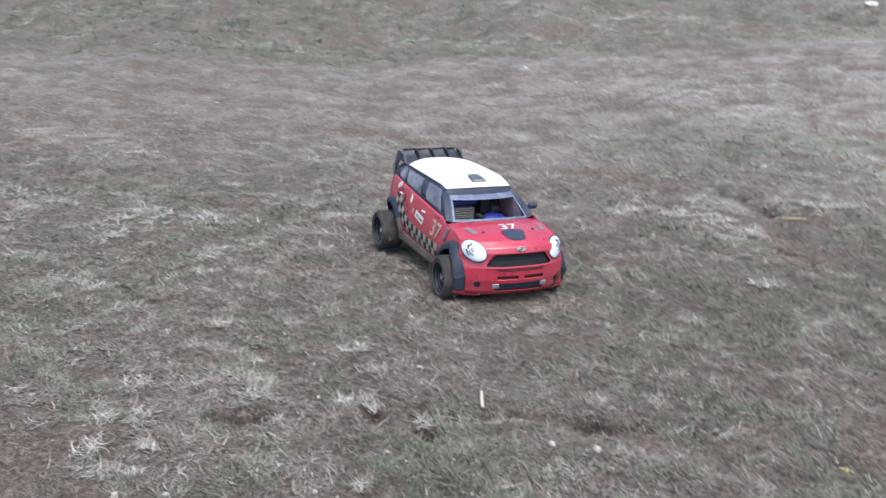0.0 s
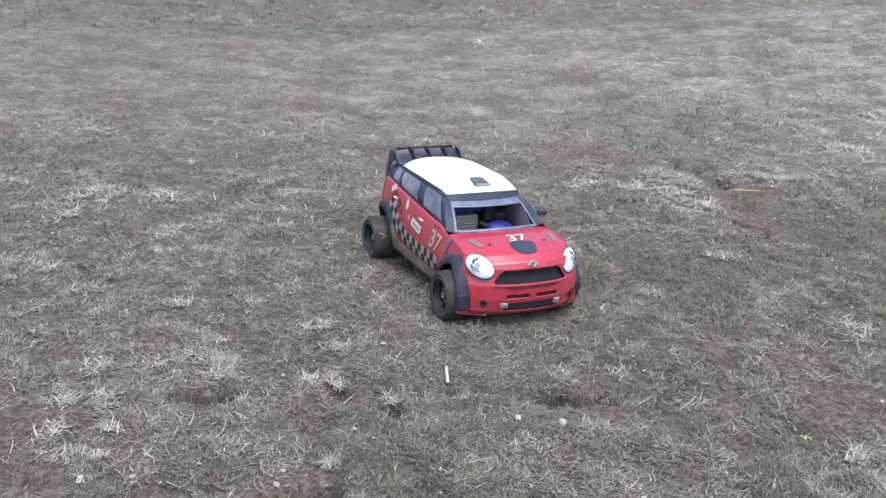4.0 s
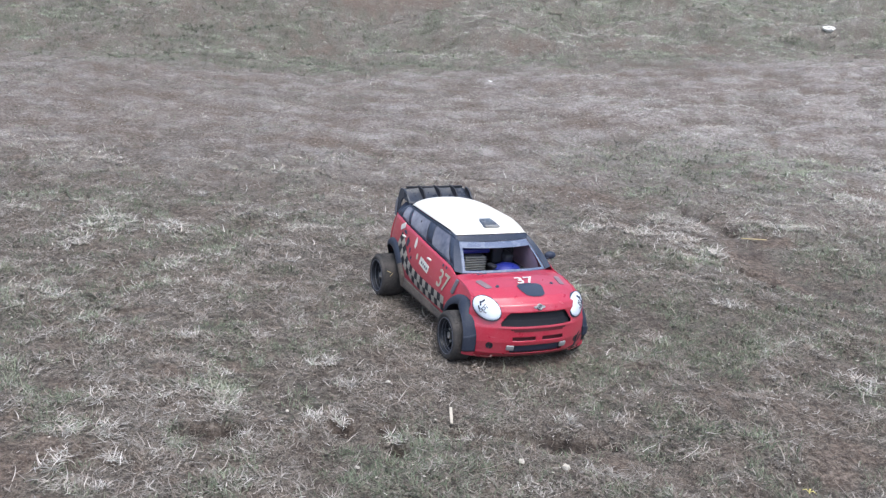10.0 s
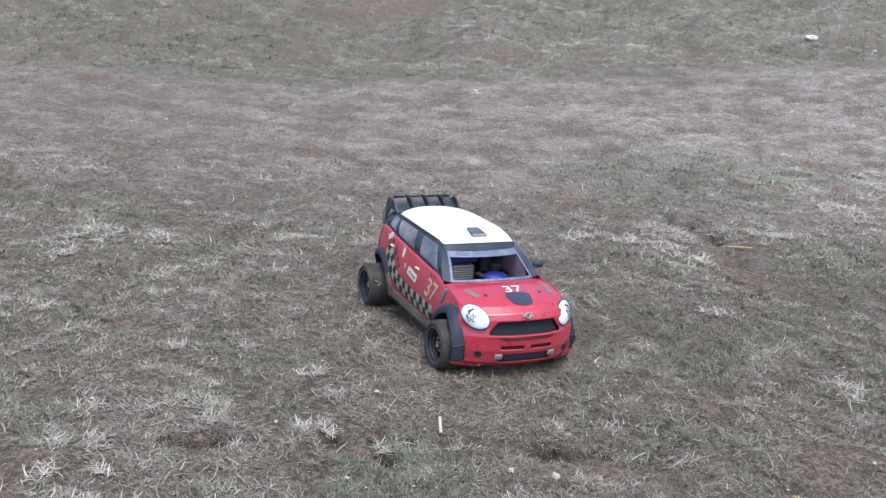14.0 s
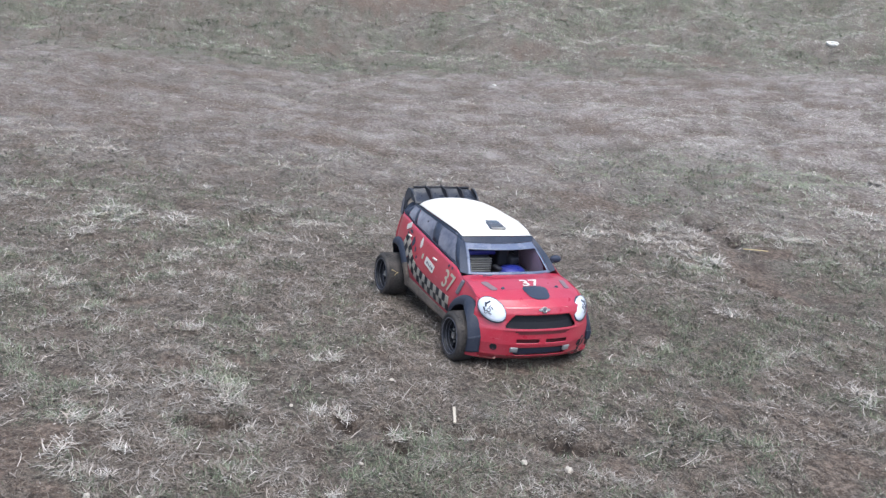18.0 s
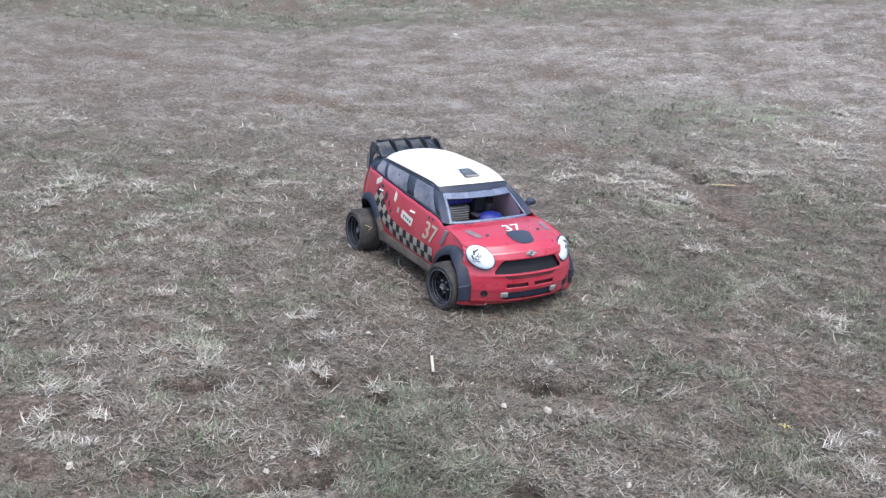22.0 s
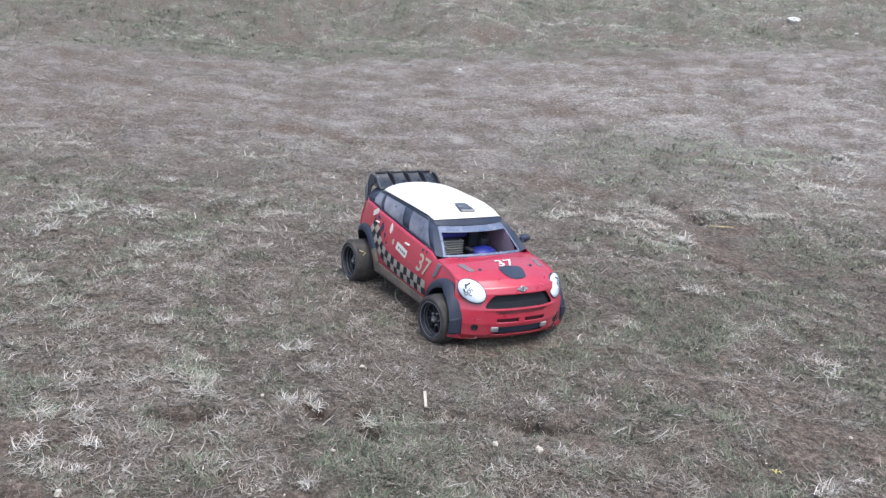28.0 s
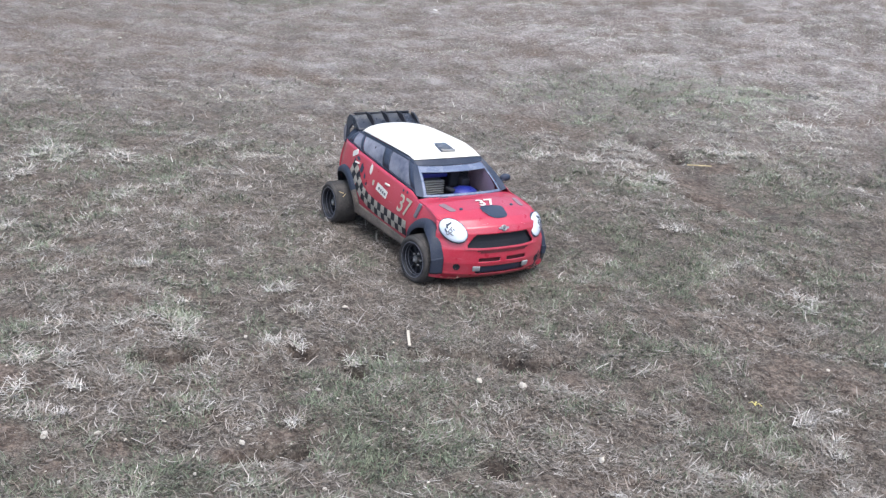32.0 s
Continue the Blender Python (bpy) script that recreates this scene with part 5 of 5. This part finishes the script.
def build_wheel(car, name, x, y, width, side):
    """One wheel; side is -1 on the car's right. The wheel is its rim, with the tyre and hub as parts."""
    w, o = width / 2, side
    rim_profile = [(o * w * 0.86, 0.0530), (o * w * 0.94, 0.0518), (o * w * 0.95, 0.0500), (o * w * 0.80, 0.0485), (o * w * 0.55, 0.0475), (o * w * 0.10, 0.0430), (-o * w * 0.80, 0.0440), (-o * w * 0.86, 0.0530)]
    rim = part(name, mesh_of(*lathe(rim_profile, 40)), RIM, car, "black wheel", pose(x, y, HUB_Z))
    r = 0.0705
    prof = [(w * 0.84, 0.0515), (w * 0.95, 0.0545), (w * 1.0, 0.0590), (w * 0.97, 0.0638), (w * 0.86, 0.0675), (w * 0.66, r - 0.0008), (w * 0.30, r), (0, r),
            (-w * 0.30, r), (-w * 0.66, r - 0.0008), (-w * 0.86, 0.0675), (-w * 0.97, 0.0638), (-w * 1.0, 0.0590), (-w * 0.95, 0.0545), (-w * 0.84, 0.0515)]
    part("tyre", mesh_of(*lathe(prof, 56)), TYRE, rim, "dusty black rubber tyre")
    knobs, steps, rows = [], 40, 7 if width > 0.07 else 5
    for i in range(steps):
        for k in range(rows):
            a = 2 * math.pi * (i + 0.5 * (k % 2)) / steps
            yy = (k - (rows - 1) / 2) * width * 0.80 / rows
            c, s = math.cos(a), math.sin(a)
            t = Vector((-s, 0, c)) * 0.0036
            b = Vector((0, width * 0.30 / rows, 0))
            lo, hi = Vector((c, 0, s)) * (r - 0.001) + Vector((0, yy, 0)), Vector((c, 0, s)) * (r + 0.0006) + Vector((0, yy, 0))
            v = [lo - t - b, lo + t - b, lo + t + b, lo - t + b, hi - t * 0.9 - b, hi + t * 0.9 - b, hi + t * 0.9 + b, hi - t * 0.9 + b]
            knobs.append((v, [(4, 5, 6, 7), (0, 1, 5, 4), (1, 2, 6, 5), (2, 3, 7, 6), (3, 0, 4, 7)]))
    tread = part("tread", mesh_of(*merged(*knobs), False), TYRE, rim, "worn tread knobs")
    tagged(tread, kind="stuff")
    disc = lathe([(o * w * 0.20, 0.0005), (o * w * 0.20, 0.018), (o * w * 0.10, 0.024), (o * w * 0.05, 0.044)], 30)
    part("wheel_disc", mesh_of(*disc), RIM, rim)
    for k in range(10):
        a = 2 * math.pi * k / 10
        part("spoke", box(0.030, 0.006, 0.006, 0.002), RIM, rim, "", pose(0.030 * math.cos(a), o * w * 0.22, -0.030 * math.sin(a), 0, math.degrees(a), 0))
    for depth, ring in ((0.62, 0.0474), (0.36, 0.0452)):
        part("rim_step", mesh_of(*lathe([(o * w * depth, ring + 0.0006), (o * w * (depth + 0.03), ring), (o * w * (depth + 0.03), ring - 0.0011), (o * w * depth, ring - 0.0016)], 40)), SLATE, rim)
    part("rim_lip", mesh_of(*lathe([(o * w * 0.93, 0.0532), (o * w * 0.97, 0.0524), (o * w * 0.97, 0.0506), (o * w * 0.93, 0.0500)], 48)), SLATE, rim, "scuffed grey rim lip")
    part("hub_nut", mesh_of(*lathe([(o * w * 0.15, 0.012), (o * w * 0.62, 0.011), (o * w * 0.66, 0.007), (o * w * 0.50, 0.0035)], 6), False), CHROME, rim, "shiny alloy hub nut")
    for k in range(5):
        a = 2 * math.pi * (k + 0.3) / 5
        part("hub_bolt", mesh_of(*lathe([(0, 0.0034), (o * 0.005, 0.0034), (o * 0.0055, 0.0003)], 8)), SILVER, rim, "", pose(0.018 * math.cos(a), o * w * 0.30, 0.018 * math.sin(a)))
    return rim


car = new("rc_rally_car")
car.empty_display_size = 0.1
tagged(car, "scuffed red model rally car with white roof parked on grass", "model car")
shell = build_shell(car)
build_wing(shell)
build_trim(shell)
build_chassis(car)
wheels = {
    "front_right": build_wheel(car, "wheel", AXLE, -FRONT_Y, 0.062, -1),
    "front_left": build_wheel(car, "wheel", AXLE, LEFT_Y, 0.062, 1),
    "rear_right": build_wheel(car, "wheel", -AXLE, -REAR_Y, 0.082, -1),
    "rear_left": build_wheel(car, "wheel", -AXLE, LEFT_Y, 0.082, 1),
}
# a bit of straw stuck to the tread
for turn, y, lean in ((344, -0.012, 40), (352, -0.020, -25)):
    a = radians(turn)
    part("stuck_straw", box(0.0020, 0.016, 0.0012, 0.0004), STRAW, wheels["rear_right"], "bit of straw stuck to the tread",
         pose(0.0722 * math.cos(a), y, 0.0722 * math.sin(a), 0, 90 - turn, 0) @ pose(0, 0, 0, 0, 0, lean))


# ---- small things lying on the turf ----
def turf_pose(x, y, sink=0.0, turn=0.0, tilt=0.0):
    return pose(x, y, float(terrain(x, y)) - sink, tilt, 0, turn)


def tuft_mesh(seed, pale):
    rng = np.random.RandomState(seed)
    n = 96
    hearts = rng.normal(0, 0.017, (5, 2))
    k = rng.randint(0, 5, n)
    a = rng.uniform(0, 2 * np.pi, n)
    x, y = (hearts[k] + rng.normal(0, 0.006, (n, 2))).T
    lean = np.clip(rng.normal(1.20, 0.30, n), 0.1, 1.52)
    strips = blade_strips(3, x, y, np.full(n, 0.001), rng.uniform(0.014, 0.046, n), rng.uniform(0.0012, 0.0023, n),
                     a, lean, rng.uniform(0.1, 0.8, n), np.clip(rng.normal(pale, 0.2, n), 0, 1), (rng.rand(n) < 0.08) * 0.7, rng.normal(0, 0.4, n))
    return blades_mesh("grass_tuft", strips)


def build_tufts():
    rng = np.random.RandomState(5)
    meshes = [tuft_mesh(31 + k, 0.85) for k in range(4)]
    for k, (x, y, size) in enumerate(TUFTS):
        m = turf_pose(x, y, 0, rng.uniform(0, 360)) @ Matrix.Diagonal((size, size, size * (1.0 if size < 1.1 else 0.5), 1))
        ob = new("grass_tuft", meshes[k % 4])
        ob.matrix_basis = m
        tagged(ob, "bleached dry grass tuft standing in short turf", "grass tuft", "dry grass tufts")


def stone_mesh(seed):
    rng = np.random.RandomState(seed)
    bm = bmesh.new()
    bmesh.ops.create_icosphere(bm, subdivisions=2, radius=1)
    flat = Vector((1.0, rng.uniform(0.5, 0.8), rng.uniform(0.40, 0.6)))
    for v in bm.verts:
        k = 1 + 0.6 * (noise.noise(v.co * 1.5 + Vector((seed, 0, 0))))
        v.co = Vector((v.co.x * flat.x, v.co.y * flat.y, v.co.z * flat.z)) * k
    me = bpy.data.meshes.new("stone")
    bm.to_mesh(me)
    bm.free()
    me.materials.append(PALE_STONE)
    return me


def build_stones():
    rng = np.random.RandomState(9)
    meshes = [stone_mesh(3 + k) for k in range(4)]
    for k, (x, y, size) in enumerate(STONES):
        ob = new("pebble", meshes[k % 4])
        ob.matrix_basis = turf_pose(x, y, -0.45 * size - 0.005, rng.uniform(0, 360), rng.uniform(-15, 15)) @ Matrix.Diagonal((size, size, size, 1))
        tagged(ob, "small pale stone lying in the grass", "stone", "pebbles in the turf")


def build_litter():
    stick = new("wood_splinter", box(0.062, 0.0075, 0.005, 0.0015))
    stick.data.materials.append(WOODY)
    stick.matrix_basis = pose(*STICK, float(terrain(*STICK)) + 0.012, 0, -14, 160)
    tagged(stick, "short pale flat wood splinter in the grass", "stick")
    stalk = new("straw_stalk", mesh_of(*lathe([(-0.058, 0.0005), (-0.056, 0.0024), (0.0, 0.0028), (0.056, 0.0020), (0.058, 0.0005)], 8)))
    stalk.data.materials.append(STRAW)
    stalk.matrix_basis = pose(*STALK, float(terrain(*STALK)) + 0.008, 0, 2, -20)
    tagged(stalk, "long yellow straw stalk lying on the turf", "straw")

    scrap = new("yellow_scrap")
    scrap.matrix_basis = turf_pose(*SCRAP, -0.015, 20) @ Matrix.Diagonal((0.75, 0.75, 0.75, 1))
    tagged(scrap, "crumpled yellow leaf scrap on the grass", "leaf")
    for k, (a, l) in enumerate(((15, 0.022), (100, 0.015), (200, 0.020), (300, 0.013))):
        piece = strip([(0, 0.004), (l * 0.5, 0.012), (l, 0.006)], [0.004, 0.006, 0.002], 0.001)
        part("leaf_lobe", mesh_of(*piece), YELLOW, scrap, "", pose(0, 0, 0.002, 0, 0, a))

    rng = np.random.RandomState(21)
    for k, (x, y, size) in enumerate(LITTER):
        bm = bmesh.new()
        bmesh.ops.create_icosphere(bm, subdivisions=3, radius=size / 2)
        for v in bm.verts:
            k2 = 1 + 0.5 * noise.noise(v.co * (3.2 / size) + Vector((k * 7.1, 0, 0)))
            v.co = Vector((v.co.x * 1.1, v.co.y * 0.75, v.co.z * 0.42)) * k2
        me = bpy.data.meshes.new("paper_scrap")
        bm.to_mesh(me)
        bm.free()
        ob = new("paper_scrap", me)
        ob.data.materials.append(PAPER)
        ob.matrix_basis = turf_pose(x, y, -0.10 * size, rng.uniform(0, 360), 0)
        tagged(ob, "white crumpled paper scrap lying on the field", "litter", "litter on the field")


TUFTS_NEAR = ((0.49, -1.25, 1.45), (0.52, -1.17, 1.27), (0.65, -1.28, 1.32), (0.65, -1.16, 1.14), (0.23, -0.56, 1.27),
         (0.39, -0.54, 1.09), (0.57, -0.64, 1), (0.55, -0.69, 0.91), (0.59, -0.86, 0.95), (0.7, -0.53, 1.23),
         (0.8, -1.22, 0.8), (0.94, -0.76, 0.86), (0.74, -0.08, 0.85), (0.75, 0.92, 1.9), (0.68, 0.94, 1.59),
         (1.29, 0.36, 1.0), (1.38, 0.36, 1.0), (1.46, 0.3, 0.9), (1.46, 0.03, 0.85), (0.04, 0.94, 1.15))
TUFTS_FAR = ((-1.31, -1.02, 1.9), (-1.25, -0.96, 1.9), (-1.18, -0.73, 1.9), (-1.06, -1.11, 1.68), (-0.46, -1.21, 1.59),
         (-0.01, -0.91, 1), (0.33, -1.15, 1.27), (-0.77, 1.87, 1.9), (-0.66, 1.97, 1.9), (-0.96, 1.36, 1.9),
         (-0.68, 1.32, 1.9), (-0.51, 1.34, 1.9), (-0.56, 1.3, 1.9), (-0.89, 1.25, 1.9), (-0.92, 1, 1.9), (0.09, 0.96, 1.0),
         (-1.34, -0.97, 1.9), (-1.72, -0.53, 1.59), (-1.08, 2.53, 1.9), (-1.48, 3.22, 1.9))
TUFTS = TUFTS_NEAR + TUFTS_FAR
STONES = ((0.974, -0.218, 0.0125), (0.922, -0.305, 0.0084), (0.831, -0.669, 0.0061), (0.5, -0.741, 0.006),
         (0.987, -0.888, 0.0079), (0.934, -0.859, 0.0056), (0.873, -1.251, 0.0117), (0.888, -1.153, 0.0066),
         (1.302, -0.221, 0.0086), (0.771, -0.282, 0.0059), (0.92, -1.106, 0.0042), (1.096, -1.088, 0.0044),
         (1.052, -0.556, 0.0057), (1.089, -1.008, 0.0045), (1.037, -0.99, 0.0041), (0.259, -0.832, 0.0055),
         (1.051, -1.246, 0.0054), (0.421, -0.446, 0.0064), (0.972, -0.822, 0.0043), (1.118, 0.614, 0.0061),
         (1.202, -0.788, 0.0057), (1.092, -0.462, 0.0038), (0.772, 0.143, 0.0048), (1.129, -0.59, 0.0037),
         (1.262, 0.02, 0.0046), (0.871, -1.019, 0.0043), (-1.802, 3.025, 0.0114), (-1.714, 0.903, 0.0095),
         (-3.977, -0.271, 0.0133), (-0.825, -1.186, 0.0066))
LITTER = ((-5.6, 6.61, 0.13), (-8.15, 6.64, 0.11), (-5.03, 6.92, 0.05), (-5.04, 2.47, 0.04), (-7.49, 2.48, 0.03), (1.16, 0.79, 0.026),
         (-4.53, 7.33, 0.12))
STICK, STALK, SCRAP = (0.658, -0.366), (-0.641, 1.653), (1.197, 0.295)

def build_chips():
    rng = np.random.RandomState(17)
    n = 480
    u = rng.uniform(1.4, 9.0, n)
    v = rng.uniform(-1, 1, n) * (0.45 * u + 0.2)
    pieces = []
    for k in range(n):
        x, y = EYE0 + u[k] * AHEAD + v[k] * RIGHT
        if -0.45 < x < 0.5 and abs(y) < 0.27:
            continue
        r = rng.uniform(0.0014, 0.0034) * (1 + 0.12 * u[k])
        a, h = rng.uniform(0, 6.28), 0.6
        z = float(terrain(x, y)) + 0.010
        ring = [(x + r * math.cos(a + i * 1.57) * (1.3 if i % 2 else 0.8), y + r * math.sin(a + i * 1.57) * (1.3 if i % 2 else 0.8), z) for i in range(4)]
        verts = ring + [(x, y, z + r * h), (x, y, z - r * h)]
        pieces.append((verts, [(i, (i + 1) % 4, 4) for i in range(4)] + [((i + 1) % 4, i, 5) for i in range(4)]))
    ob = new("stone_chips", mesh_of(*merged(*pieces), False))
    ob.data.materials.append(PALE_STONE)
    tagged(ob, "tiny pale stone chips scattered through the turf", "gravel", kind="stuff")


build_tufts()
build_chips()
build_stones()
build_litter()


# ---- what moves: the car and its wheels ----
# seconds, x, y, heading, pitch, roll of the car; steering of the front wheels
DRIVE = (
    (0, -0.391, 0.021, 1.601, 0.263, -0.103, -2),
    (0.1, -0.286, 0.016, 0.854, 1.052, -0.738, -2),
    (0.2, -0.194, 0.004, 0.732, 0.949, -1.297, -1),
    (0.3, -0.142, 0.004, 0.933, 0.306, -0.772, 0),
    (0.5, -0.022, -0.001, 0.043, 0.118, -0.966, 0),
    (0.7, 0.004, -0.004, -0.1, 0.1, -0.2, 0),
    (1, 0.002, -0.002, 0, 0, 0, 0),
    (10, 0.002, -0.002, 0, 0, 0, 0),
    (19.5, 0.002, -0.002, 0, 0, 0, 0),
    (19.8, 0.05, -0.002, -0.2, -0.1, 0, -2),
    (20, 0.085, -0.002, -0.441, -0.068, 0.245, -4),
    (20.2, 0.057, -0.006, 0.183, 0.233, -0.429, -6),
    (20.5, -0.016, 0.002, 0.683, -0.39, -0.099, -6),
    (20.7, -0.064, 0.007, 1.635, -0.214, -0.74, 0),
    (21, -0.058, 0.006, 1.199, -0.293, -1.173, 2),
    (21.2, -0.06, 0.005, 1.191, -0.168, -1.339, 6),
    (21.5, -0.036, 0.017, 3.336, 0.31, 0.741, 16),
    (21.7, -0.007, 0.013, 4.722, -0.244, -0.01, 18),
    (22, -0.001, 0.021, 4.175, 0.015, 0.582, 8),
    (22.3, -0.019, 0.017, 3.781, 0, 0.1, 7),
    (22.6, -0.019, 0.017, 3.781, 0, 0.1, 7),
    (27, -0.019, 0.017, 3.781, 0, 0.1, 7),
    (32, -0.019, 0.017, 3.781, 0, 0.1, 7),
)


def motions():
    walk(car, [(t, pose(x, y, 0, roll, pitch, heading)) for t, x, y, heading, pitch, roll, steer in DRIVE])
    rolled, turns = 0.0, []
    for k, row in enumerate(DRIVE):
        if k:
            before = DRIVE[k - 1]
            h = radians(row[3])
            rolled += (row[1] - before[1]) * math.cos(h) + (row[2] - before[2]) * math.sin(h)
        turns.append(math.degrees(rolled / 0.069))
    for key, x, y, front in (("front_right", AXLE, -FRONT_Y, 1), ("front_left", AXLE, LEFT_Y, 1), ("rear_right", -AXLE, -REAR_Y, 0), ("rear_left", -AXLE, LEFT_Y, 0)):
        rows = []
        for row, turn in zip(DRIVE, turns):
            m = Matrix.Translation((x, y, HUB_Z)) @ pose(0, 0, 0, 0, 0, row[6] * front) @ pose(0, 0, 0, 0, turn, 0)
            rows.append((row[0], m))
        walk(wheels[key], rows)


motions()
